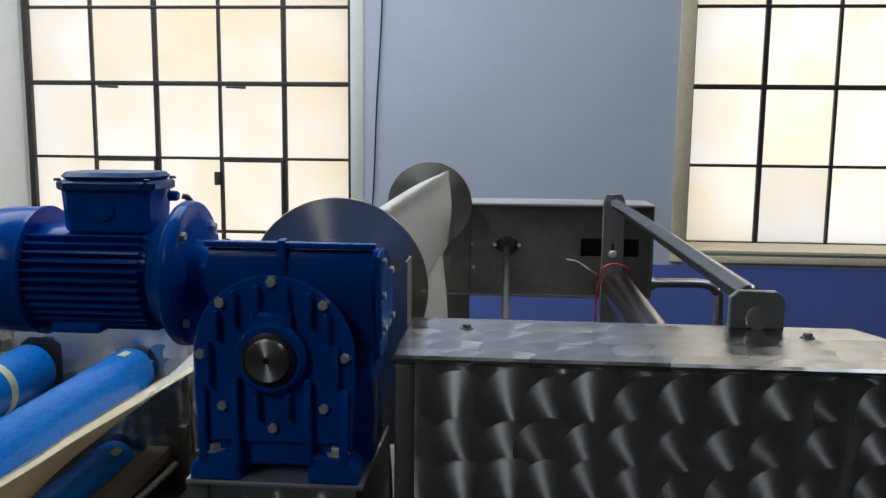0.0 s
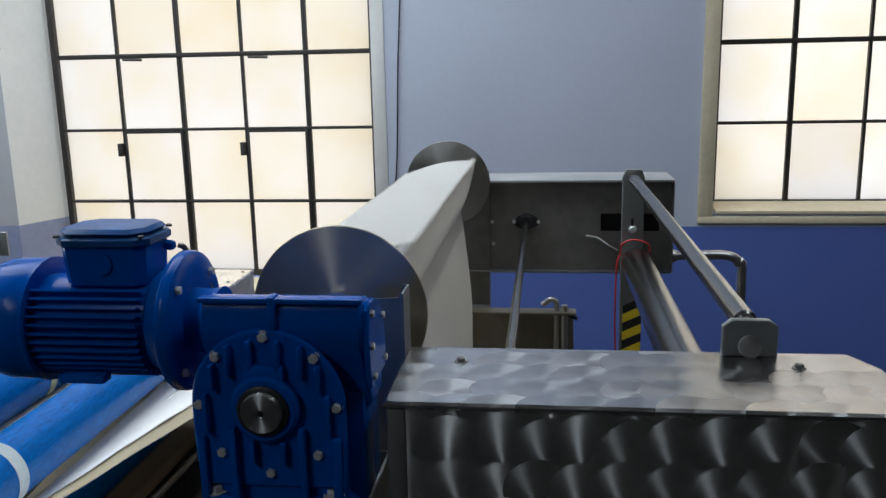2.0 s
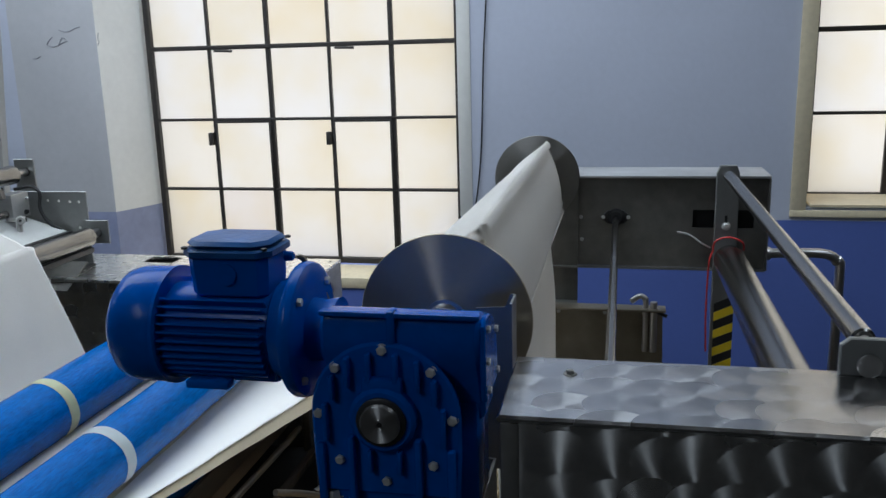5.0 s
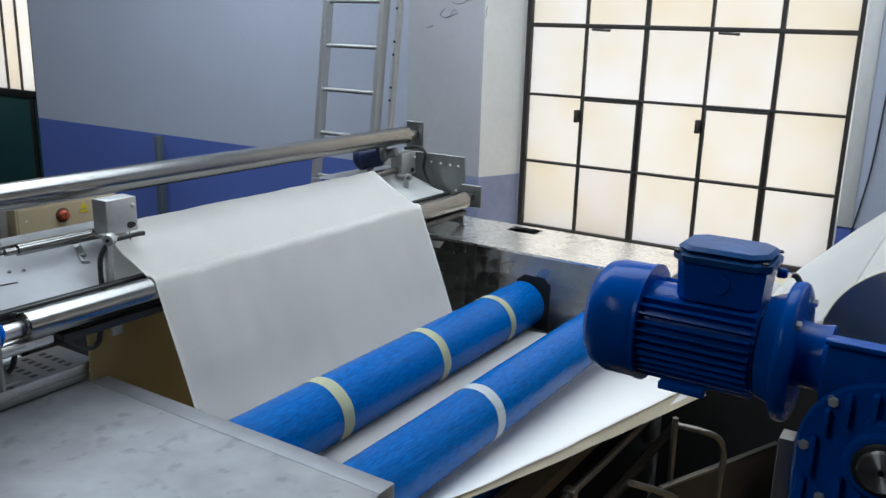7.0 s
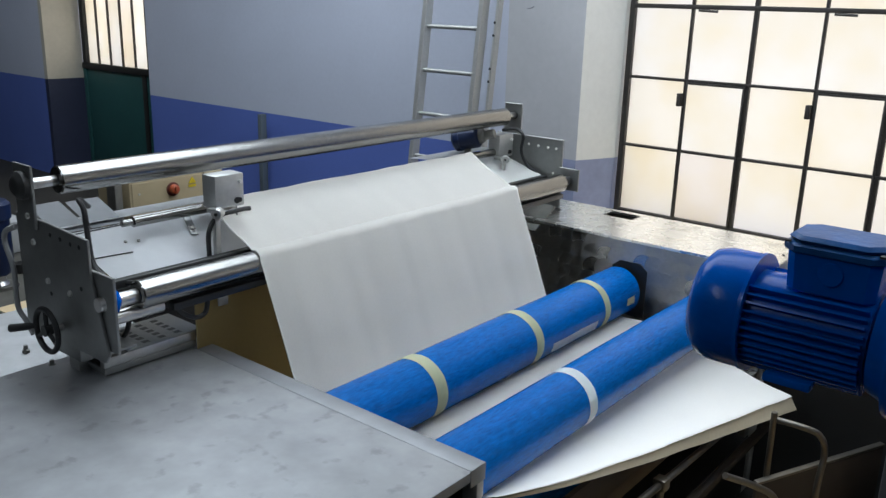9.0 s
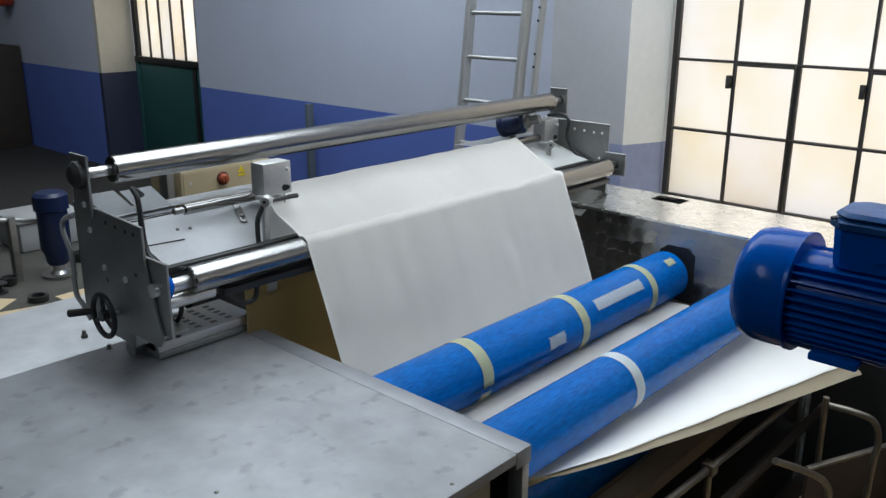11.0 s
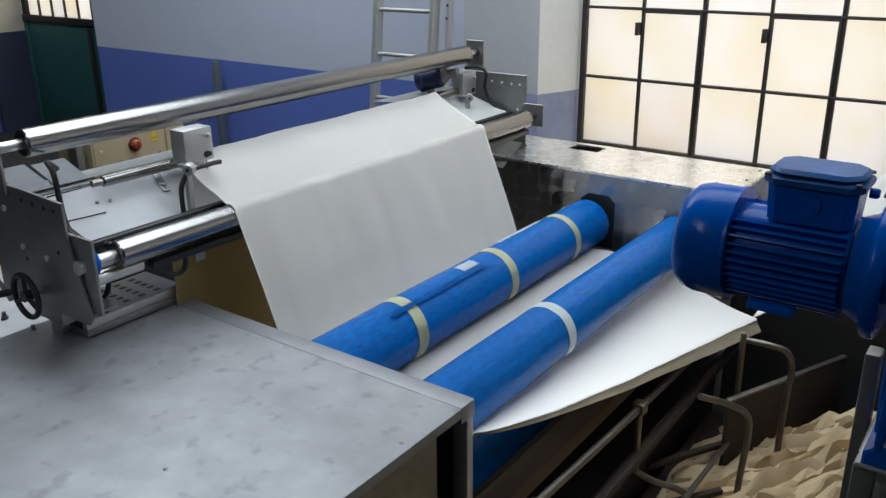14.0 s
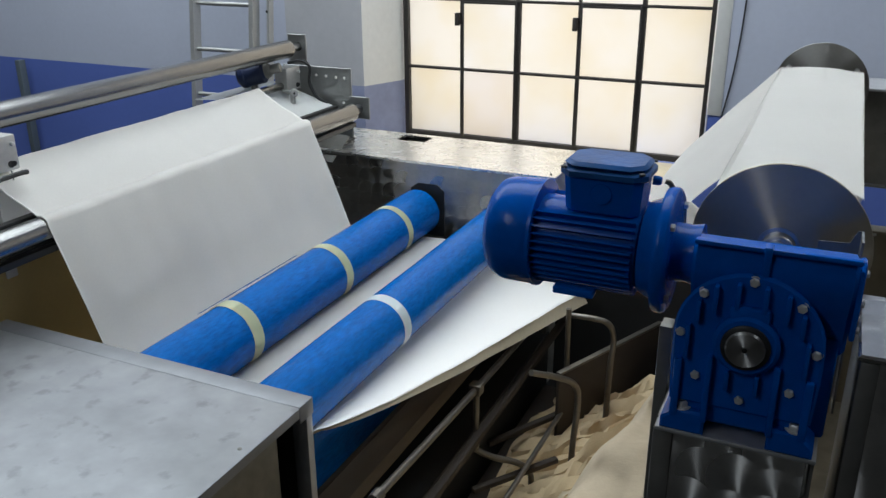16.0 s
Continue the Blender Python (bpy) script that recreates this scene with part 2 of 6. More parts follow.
# Copy of the turned disc steel, darkened for the far disc's shade.
TURNED_FAR = turned_steel("shaded_disc_steel", (0.30, 0.295, 0.285), 0.45)
# Warm base offsets the blue that the gearbox throws on the near disc.
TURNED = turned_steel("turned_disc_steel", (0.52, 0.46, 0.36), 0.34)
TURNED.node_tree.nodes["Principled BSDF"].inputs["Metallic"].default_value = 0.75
BLUE = material("blue_machine_enamel", (0.0, 0.082, 0.41), 0.19, grain=0.12, grain_scale=60, blotch=0.25, blotch_scale=8, bump=0.2, bump_scale=120, rough_var=0.12, spec=0.11)
PUMP_BLUE = material("dark_pump_enamel", (0.002, 0.011, 0.050), 0.42, grain=0.2, grain_scale=40, blotch=0.3)
BLUE_FADED = material("dusty_blue_enamel", (0.012, 0.085, 0.27), 0.38, grain=0.35, grain_scale=40, blotch=0.6, blotch_scale=9, bump=0.4, bump_scale=90, spec=0.2)
FILM = material("blue_wrapping_film", (0.0, 0.100, 0.37), 0.25, grain=0.9, grain_scale=150, stretch=(1.5, 0.16, 1.5), blotch=0.16, blotch_scale=6, bump=0.6, bump_scale=110, rough_var=0.10, spec=0.13)
TAPE = material("pale_masking_tape", (0.60, 0.62, 0.42), 0.55, grain=0.12, grain_scale=30, blotch=0.15, blotch_scale=8)
TAPE_WHITE = material("white_tape", (0.68, 0.74, 0.76), 0.5, grain=0.1, grain_scale=30)
PAPER = material("white_label_paper", (0.55, 0.62, 0.68), 0.5, grain=0.15, grain_scale=60)
CLOTH = material("white_cotton_cloth", (0.85, 0.825, 0.785), 0.85, grain=0.03, grain_scale=120, blotch=0.06, blotch_scale=2.2, bump=0.25, bump_scale=260, sheen=0.2)
CLOTH_RAW = material("raw_cream_cloth", (0.60, 0.46, 0.28), 0.9, grain=0.06, grain_scale=60, blotch=0.18, blotch_scale=4, bump=0.4, bump_scale=160)
# Cream tone stands for weaker light on the white cloth's reverse.
CLOTH_BACK = material("cream_dim_cloth", (0.66, 0.58, 0.43), 0.9, grain=0.06, grain_scale=60, blotch=0.14, blotch_scale=4, bump=0.3, bump_scale=200)
CLOTH_LOOSE = material("pale_fawn_cloth", (0.50, 0.41, 0.29), 0.9, grain=0.08, grain_scale=40, blotch=0.25, blotch_scale=5, bump=0.4, bump_scale=120)
# Ochre tone stands for the dim yellow light under the stretcher.
OCHRE = material("ochre_dim_cloth", (0.44, 0.335, 0.155), 0.9, grain=0.05, grain_scale=80, blotch=0.12, blotch_scale=3)
BLACK = material("black_rubber", (0.015, 0.015, 0.016), 0.45, grain=0.2, grain_scale=60)
ZINC = material("zinc_bolt", (0.60, 0.60, 0.58), 0.40, 0.35, grain=0.15, grain_scale=120)
ALU = material("cast_aluminium", (0.48, 0.48, 0.47), 0.45, 0.7, grain=0.12, grain_scale=70, bump=0.2, bump_scale=160)
GREEN = material("dark_green_gate_paint", (0.022, 0.090, 0.088), 0.5, grain=0.12, grain_scale=20, blotch=0.2, blotch_scale=2)
CREAM_BOX = material("cream_cabinet_paint", (0.33, 0.265, 0.16), 0.5, grain=0.06, grain_scale=30, blotch=0.1)
RED = material("red_switch_plastic", (0.45, 0.05, 0.02), 0.4, grain=0.05)
RED_WIRE = material("red_wire", (0.55, 0.03, 0.03), 0.4)
YELLOW = material("yellow_tape", (0.65, 0.48, 0.02), 0.45, grain=0.1)
RUST = material("brown_oiled_wood", (0.035, 0.025, 0.018), 0.7, grain=0.25, grain_scale=14, stretch=(1, 0.15, 1), blotch=0.3, blotch_scale=3)
BOARD = material("worn_brown_board", (0.115, 0.088, 0.062), 0.7, grain=0.25, grain_scale=14, stretch=(1, 0.12, 1), blotch=0.35, blotch_scale=3)
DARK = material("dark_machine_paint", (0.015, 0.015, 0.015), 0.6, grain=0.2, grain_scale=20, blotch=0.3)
PIPE = material("dull_tube_steel", (0.17, 0.155, 0.135), 0.4, 0.85, grain=0.2, grain_scale=50, blotch=0.3, blotch_scale=8)

# ---- building tools ----


def mesh_ob(name, bm, mat, parent=None, smooth=True, label=""):
    me = bpy.data.meshes.new(name)
    bm.normal_update()
    bm.to_mesh(me)
    bm.free()
    for mt in (mat if isinstance(mat, (list, tuple)) else (mat,)):
        me.materials.append(mt)
    if smooth:
        me.polygons.foreach_set("use_smooth", [True] * len(me.polygons))
        me.set_sharp_from_angle(angle=radians(38))
    ob = new(name, me)
    if parent is not None:
        ob.parent = parent
    if label:
        ob["label"] = label
    return ob


def part(name, bm, mat, parent, label=""):
    return mesh_ob(name, bm, mat, parent, True, label)


def empty(name, m=None):
    ob = new(name)
    ob.empty_display_size = 0.1
    if m is not None:
        ob.matrix_world = m
    return ob


def add_box(bm, x0, x1, y0, y1, z0, z1, bevel=0.0, m=None):
    vs = [bm.verts.new((x, y, z)) for x in (x0, x1) for y in (y0, y1) for z in (z0, z1)]
    fs = [bm.faces.new([vs[i] for i in f]) for f in ((0, 1, 3, 2), (4, 6, 7, 5), (0, 4, 5, 1), (2, 3, 7, 6), (0, 2, 6, 4), (1, 5, 7, 3))]
    if bevel:
        es = list({e for f in fs for e in f.edges})
        r = bmesh.ops.bevel(bm, geom=es, offset=bevel, segments=2, profile=0.5, affect="EDGES")
        vs = list({v for f in r["faces"] for v in f.verts} | {v for v in vs if v.is_valid})
    if m is not None:
        bmesh.ops.transform(bm, matrix=m, verts=[v for v in vs if v.is_valid])
    return bm


def box(x0, x1, y0, y1, z0, z1, bevel=0.0, m=None):
    return add_box(bmesh.new(), x0, x1, y0, y1, z0, z1, bevel, m)


def add_lathe(bm, profile, a, b, seg=32):
    """Turns (distance along a-b in metres, radius) pairs round the axis from a towards b."""
    a, b = Vector(a), Vector(b)
    d = (b - a).normalized()
    u = d.orthogonal().normalized()
    w = d.cross(u)
    rings = []
    for s, r in profile:
        c = a + d * s
        rings.append([bm.verts.new(c + (u * math.cos(k * math.tau / seg) + w * math.sin(k * math.tau / seg)) * max(r, 1e-4)) for k in range(seg)])
    for r0, r1 in zip(rings, rings[1:]):
        for k in range(seg):
            bm.faces.new((r0[k], r0[(k + 1) % seg], r1[(k + 1) % seg], r1[k]))
    bm.faces.new(rings[0][::-1])
    bm.faces.new(rings[-1])
    return bm


def lathe(profile, a, b, seg=32):
    return add_lathe(bmesh.new(), profile, a, b, seg)


def add_rod(bm, a, b, r, seg=16, chamfer=0.0):
    n = (Vector(b) - Vector(a)).length
    c = chamfer
    prof = [(0, r - c), (c, r), (n - c, r), (n, r - c)] if c else [(0, r), (n, r)]
    return add_lathe(bm, prof, a, b, seg)


def rod(a, b, r, seg=20, chamfer=0.0):
    return add_rod(bmesh.new(), a, b, r, seg, chamfer)


def smooth_path(pts, steps=6):
    """A Catmull-Rom line through the points."""
    p = [Vector(q) for q in pts]
    p = [2 * p[0] - p[1]] + p + [2 * p[-1] - p[-2]]
    out = []
    for i in range(1, len(p) - 2):
        for k in range(steps):
            t = k / steps
            out.append(0.5 * ((2 * p[i]) + (p[i + 1] - p[i - 1]) * t + (2 * p[i - 1] - 5 * p[i] + 4 * p[i + 1] - p[i + 2]) * t * t
                              + (3 * p[i] - p[i - 1] - 3 * p[i + 1] + p[i + 2]) * t ** 3))
    return out + [p[-2]]


def add_tube(bm, pts, r, seg=8):
    pts = [Vector(q) for q in pts]
    u = None
    rings = []
    for i, q in enumerate(pts):
        d = (pts[min(i + 1, len(pts) - 1)] - pts[max(i - 1, 0)]).normalized()
        u = d.orthogonal() if u is None else (u - d * u.dot(d))
        u.normalize()
        w = d.cross(u)
        rings.append([bm.verts.new(q + (u * math.cos(k * math.tau / seg) + w * math.sin(k * math.tau / seg)) * r) for k in range(seg)])
    for r0, r1 in zip(rings, rings[1:]):
        for k in range(seg):
            bm.faces.new((r0[k], r0[(k + 1) % seg], r1[(k + 1) % seg], r1[k]))
    bm.faces.new(rings[0][::-1]), bm.faces.new(rings[-1])
    return bm


def tube(pts, r, seg=8, steps=6):
    return add_tube(bmesh.new(), smooth_path(pts, steps), r, seg)


def add_plate(bm, outline, y0, y1, axis="y", bevel=0.0):
    """A flat plate from an outline of (a, b) pairs, thick along the axis. axis y: (x, z); axis x: (y, z); axis z: (x, y)."""
    def put(a, b, c):
        return {"y": (a, c, b), "x": (c, a, b), "z": (a, b, c)}[axis]
    lo = [bm.verts.new(put(a, b, y0)) for a, b in outline]
    hi = [bm.verts.new(put(a, b, y1)) for a, b in outline]
    fs = [bm.faces.new(lo[::-1]), bm.faces.new(hi)]
    k = len(outline)
    fs += [bm.faces.new((lo[i], lo[(i + 1) % k], hi[(i + 1) % k], hi[i])) for i in range(k)]
    bmesh.ops.recalc_face_normals(bm, faces=fs)
    if bevel:
        bmesh.ops.bevel(bm, geom=list({e for f in fs[:2] for e in f.edges}), offset=bevel, segments=1, affect="EDGES")
    return bm


def plate(outline, y0, y1, axis="y", bevel=0.0):
    return add_plate(bmesh.new(), outline, y0, y1, axis, bevel)


def sheet(rows, thick=0.0):
    """A grid surface from rows of points, given a small thickness."""
    bm = bmesh.new()
    g = [[bm.verts.new(p) for p in r] for r in rows]
    for r0, r1 in zip(g, g[1:]):
        for a, b, c, d in zip(r0, r0[1:], r1[1:], r1):
            bm.faces.new((a, b, c, d))
    if thick:
        bmesh.ops.solidify(bm, geom=bm.faces[:], thickness=thick)
    return bm


def add_bolt(bm, x, y, z, r=0.008, h=0.006, axis=(0, -1, 0)):
    a = Vector((x, y, z))
    add_lathe(bm, [(0, r), (h * 0.75, r), (h, r * 0.8)], a, a + Vector(axis), 6)
    return bm


def thing(ob, label, category, group="", kind=""):
    return tagged(ob, label, category, group, kind)


# ---- room ----
BAND = 1.13          # top of the dark blue paint
WALL_Y = 6.10        # inner face of the north wall
GLASS_Y = 6.434
TOP = 4.6
X_W, X_E, Y_S = -13.2, 6.2, -5.0


def wall_piece(bm, x0, x1, y0, y1, z0, z1):
    """A block of wall, split at the paint line; faces take the paint of their height."""
    cuts = [z0] + ([BAND] if z0 < BAND < z1 else []) + [z1]
    for a, b in zip(cuts, cuts[1:]):
        n = len(bm.faces)
        add_box(bm, x0, x1, y0, y1, a, b)
        bm.faces.ensure_lookup_table()
        for f in bm.faces[n:]:
            f.material_index = 1 if b <= BAND + 1e-6 else 0


def wall(name, pieces, label, paints=None):
    bm = bmesh.new()
    for p in pieces:
        wall_piece(bm, *p)
    return thing(mesh_ob(name, bm, paints or (PAINT_UP, PAINT_LOW), smooth=False), label, "wall", kind="structure")


W1 = (-2.11, -0.095, 0.78, 3.92)     # left window: x0, x1, z0, z1 of the iron frame
W2 = (1.855, 3.92, 1.20, 3.92)       # right window
GATE = (-9.36, -7.20, 0.0, 3.4)      # gate opening
WY1 = WALL_Y + 0.50
PIER = -2.84                         # where the blue wall ends and the grey window pier begins
# the openings splay: they are wider at the inner face
wall_north = wall("wall_north", [
    (X_W, GATE[0], WALL_Y, WY1, 0, TOP), (GATE[0], GATE[1], WALL_Y, WY1, GATE[3], TOP),
    (GATE[1], PIER, WALL_Y, WY1, 0, TOP), (W1[0] - 0.14, W1[1] + 0.05, WALL_Y, WY1, 0, W1[2] - 0.05),
    (W1[0] - 0.14, W1[1] + 0.05, WALL_Y, WY1, W1[3] + 0.04, TOP),
    (W1[1] + 0.05, W2[0] - 0.04, WALL_Y, WY1, 0, TOP), (W2[0] - 0.04, W2[1] + 0.05, WALL_Y, WY1, 0, W2[2] + 0.002),
    (W2[0] - 0.04, W2[1] + 0.05, WALL_Y, WY1, W2[3] + 0.04, TOP), (W2[1] + 0.05, X_E, WALL_Y, WY1, 0, TOP)],
    "pale blue plaster wall over dark blue painted base")
WORN_BLUE = material("worn_blue_paint", (0.25, 0.275, 0.41), 0.6, grain=0.15, grain_scale=20, blotch=0.3, blotch_scale=4)
PIER_GREY = material("grey_white_pier_paint", (0.435, 0.435, 0.455), 0.78, grain=0.06, grain_scale=25, blotch=0.16, blotch_scale=1.8, bump=0.35, bump_scale=45)
wall("wall_pier", [(PIER, W1[0] - 0.14, WALL_Y, WY1, 0, TOP)], "grey-white plaster pier beside the window with worn blue base", (PIER_GREY, WORN_BLUE))
# These three unseen walls are darkened to hold the ambient light down.
wall("wall_west", [(X_W - 0.3, X_W, Y_S - 0.3, WY1, 0, TOP)], "unseen end wall, darkened to cut bounce light", (DIM_WALL, DIM_WALL_LOW))
wall("wall_east", [(X_E, X_E + 0.3, Y_S - 0.3, WY1, 0, TOP)], "unseen end wall, darkened to cut bounce light", (DIM_WALL, DIM_WALL_LOW))
wall("wall_south", [(X_W, X_E, Y_S - 0.3, Y_S, 0, TOP)], "unseen rear wall, darkened to cut bounce light", (DIM_WALL, DIM_WALL_LOW))
thing(mesh_ob("floor", box(X_W, X_E, Y_S, WY1 + 0.4, -0.2, 0.0), CONCRETE, smooth=False), "stained concrete workshop floor, dimmed to cut bounce light", "floor", kind="structure")
bm = bmesh.new()
# The opening from 2.4 to 3.4 is cut for the added right-hand light.
for a, b, c, d in ((-7.6, -5.5, Y_S - 0.3, WY1), (X_W, -10.2, Y_S - 0.3, WY1), (-10.2, -7.6, Y_S - 0.3, 2.4), (-10.2, -7.6, 4.2, WY1), (0.9, 2.4, Y_S - 0.3, WY1), (3.4, X_E, Y_S - 0.3, WY1), (2.4, 3.4, Y_S - 0.3, 1.5), (2.4, 3.4, 4.5, WY1), (-5.5, 0.9, 5.5, WY1), (-5.5, 0.9, -0.1, 3.1), (-5.5, -1.95, -3.1, -0.1), (-1.25, 0.9, -3.1, -0.1), (-5.5, 0.9, Y_S - 0.3, -3.1)):
    add_box(bm, a, b, c, d, TOP, TOP + 0.1)
thing(mesh_ob("ceiling", bm, CEILING, smooth=False), "grey boarded ceiling with roof lights", "ceiling", kind="structure")

# plaster reveals of the left window: the left one is deep and white, painted blue below the band
bm = plate([(W1[0] - 0.14, WALL_Y - 0.003), (W1[0] - 0.02, GLASS_Y - 0.03), (W1[0] - 0.02, WY1), (W1[0] - 0.14, WY1)], BAND, W1[3] + 0.04, "z")
thing(mesh_ob("window_reveal", bm, PLASTER, smooth=False), "rough white plaster window reveal", "reveal", kind="structure")
bm = plate([(W1[0] - 0.14, WALL_Y - 0.003), (W1[0] - 0.02, GLASS_Y - 0.03), (W1[0] - 0.02, WY1), (W1[0] - 0.14, WY1)], W1[2] - 0.05, BAND, "z")
thing(mesh_ob("window_reveal", bm, WORN_BLUE, smooth=False),
      "worn blue painted base of a window reveal", "reveal", kind="structure")
for z0, z1, mt, lab in ((BAND, W1[3] + 0.04, PLASTER, "narrow white plaster window reveal"), (W1[2] - 0.05, BAND, WORN_BLUE, "blue painted base of a narrow window reveal")):
    bm = plate([(W1[1] + 0.05, WALL_Y - 0.003), (W1[1] + 0.05, WY1), (W1[1] + 0.0, WY1), (W1[1] + 0.0, GLASS_Y - 0.03)], z0, z1, "z")
    thing(mesh_ob("window_reveal", bm, mt, smooth=False), lab, "reveal", kind="structure")
CREAM_PLASTER = material("cream_plaster", (0.46, 0.43, 0.36), 0.8, grain=0.08, grain_scale=20, blotch=0.2, blotch_scale=2)
# Dark version of the blue base: the reveal's shade is in the colour.
SHADED_BLUE = material("shaded_blue_dado", (0.030, 0.036, 0.070), 0.5, grain=0.12, grain_scale=20, blotch=0.2, blotch_scale=2)
for z0, z1, mt, lab in ((BAND, GATE[3], CREAM_PLASTER, "cream plaster gate reveal"), (0.0, BAND, SHADED_BLUE, "blue base of the gate reveal, coloured dark for its shade")):
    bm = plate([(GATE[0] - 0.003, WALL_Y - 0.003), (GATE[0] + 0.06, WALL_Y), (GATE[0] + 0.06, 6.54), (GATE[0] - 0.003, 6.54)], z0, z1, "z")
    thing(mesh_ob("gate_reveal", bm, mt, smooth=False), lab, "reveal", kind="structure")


def iron_window(name, x0, z0, cols, rows, w, h, label, thick_rows=(), thick_cols=()):
    """A steel-barred factory window: frame, bars and single frosted panes."""
    x1, z1 = x0 + cols * w, z0 + rows * h
    root = thing(empty(name), label, "window", kind="structure")
    y = GLASS_Y
    bm = bmesh.new()
    for a, b, c, d in ((x0 - 0.03, x0 + 0.006, z0 - 0.03, z1 + 0.03), (x1 - 0.006, x1 + 0.03, z0 - 0.03, z1 + 0.03)):
        add_box(bm, a, b, y - 0.02, y + 0.02, c, d, 0.003)
    for c, d in ((z0 - 0.03, z0 + 0.006), (z1 - 0.006, z1 + 0.03)):
        add_box(bm, x0 + 0.006, x1 - 0.006, y - 0.02, y + 0.02, c, d, 0.003)
    part("window_frame", bm, IRON, root)
    for c in range(1, cols):
        t = 0.0135 if c in thick_cols else 0.0085
        part("window_bar", box(x0 + c * w - t, x0 + c * w + t, y - 0.018, y + 0.012, z0 + 0.006, z1 - 0.006, 0.003), IRON, root)
    for r in range(1, rows):
        t = 0.014 if r in thick_rows else 0.0085
        part("window_bar", box(x0 + 0.006, x1 - 0.006, y - 0.024, y + 0.010, z0 + r * h - t, z0 + r * h + t, 0.003), IRON, root)
    bm = box(-w / 2, w / 2, -0.002, 0.002, -h / 2, h / 2)
    first = part("pane", bm, PANE, root)
    first.visible_shadow = False
    first.location = (x0 + w / 2, y + 0.016, z0 + h / 2)
    for c in range(cols):
        for r in range(rows):
            if c or r:
                o = new("pane", first.data)
                o.parent = root
                o.visible_shadow = False
                o.location = (x0 + (c + 0.5) * w, y + 0.016, z0 + (r + 0.5) * h)
                o.rotation_euler = (random.uniform(-0.004, 0.004), 0, random.uniform(-0.004, 0.004))
    return root


PW, PH = 0.3935, 0.4455
win1 = iron_window("window_1", -2.084, 0.783, 5, 7, PW, PH, "black iron factory window with frosted warm-white panes", (3,), (2, 4))
win2 = iron_window("window_2", 1.880, 1.222, 5, 6, 0.402, 0.449, "black iron factory window with frosted panes and cream surround", (2,), (1,))
# opening casements in the left window: heavier rails, hinges and stays
for x0, x1, z0, z1 in ((-2.084 + PW, -2.084 + 2 * PW, 0.783, 0.783 + 2 * PH), (-2.084 + 3 * PW, -2.084 + 4 * PW, 0.783, 0.783 + 2 * PH)):
    bm = bmesh.new()
    for a, b, c, d in ((x0 + 0.008, x0 + 0.022, z0, z1), (x1 - 0.022, x1 - 0.008, z0, z1), (x0 + 0.022, x1 - 0.022, z1 - 0.022, z1 - 0.008)):
        add_box(bm, a, b, GLASS_Y - 0.030, GLASS_Y - 0.019, c, d, 0.002)
    part("casement_rail", bm, IRON, win1)
    bm = box(x0 - 0.032, x0 - 0.004, GLASS_Y - 0.055, GLASS_Y - 0.02, z1 - 0.16, z1 - 0.08, 0.004)
    part("casement_latch", bm, IRON, win1)
for c in (1, 3):
    part("stay", rod((-2.084 + c * PW + 0.05, GLASS_Y - 0.04, 0.783 + 3 * PH - 0.02), (-2.084 + c * PW + 0.17, GLASS_Y - 0.04, 0.783 + 3 * PH - 0.024), 0.008, 8), IRON, win1)
# cream surround and chipped sill of the right window
bm = bmesh.new()
add_plate(bm, [(W2[0] - 0.05, WALL_Y - 0.01), (W2[0] + 0.02, GLASS_Y - 0.025), (W2[0] - 0.05, GLASS_Y - 0.025)], W2[2] - 0.055, W2[3], "z")
part("window_lining", bm, SILL_PAINT, win2, "cream chipped timber lining")
bm = plate([(WALL_Y - 0.012, W2[2] + 0.004), (WALL_Y - 0.012, W2[2] + 0.018), (GLASS_Y - 0.03, W2[2] + 0.024), (GLASS_Y - 0.03, W2[2] + 0.004)], W2[0] - 0.02, W2[1] + 0.03, "x", 0.004)
part("window_sill", bm, SILL_PAINT, win2, "cream sloping sill with chipped paint")
bm = box(W1[0] - 0.02, W1[1], WALL_Y - 0.01, GLASS_Y - 0.02, W1[2] - 0.1, W1[2] - 0.035, 0.004)
part("window_sill", bm, SILL_PAINT, win1)
for a, b, c, d, mt in ((1.735, 1.815, W2[2] - 0.012, 3.99, SILL_PAINT), (1.735, 4.04, W2[2] - 0.050, W2[2] - 0.0125, SILL_PAINT), (1.735, 4.04, 3.99, 4.07, SILL_PAINT), (3.96, 4.04, W2[2] - 0.012, 3.99, SILL_PAINT)):
    part("casing", box(a, b, WALL_Y - 0.014, WALL_Y - 0.001, c, d, 0.003), mt, win2, "cream chipped window casing")
part("casing", box(-0.048, 0.026, WALL_Y - 0.006, WALL_Y - 0.001, BAND, 3.98, 0.002), PLASTER, win1, "white painted window edge")
# cracked and lifting paint high on the wall
CRACK = material("lifted_paint_edge", (0.24, 0.245, 0.265), 0.8, grain=0.2, grain_scale=40)
for pts in (((-2.59, 2.165), (-2.57, 2.19), (-2.546, 2.206)), ((-2.587, 2.162), (-2.55, 2.15), (-2.511, 2.158), (-2.48, 2.172), (-2.446, 2.181)), ((-2.51, 2.16), (-2.495, 2.185), (-2.48, 2.20), (-2.46, 2.19)),
            ((-2.498, 2.247), (-2.46, 2.236), (-2.416, 2.241), (-2.385, 2.256), (-2.353, 2.261)), ((-2.70, 2.082), (-2.67, 2.085), (-2.644, 2.096)), ((-2.232, 2.223), (-2.24, 2.19), (-2.235, 2.17), (-2.246, 2.15))):
    part("paint_crack", tube([(x, WALL_Y - 0.001, z) for x, z in pts], 0.0024, 6, 4), CRACK, wall_north, "dark edge of cracked lifting paint")
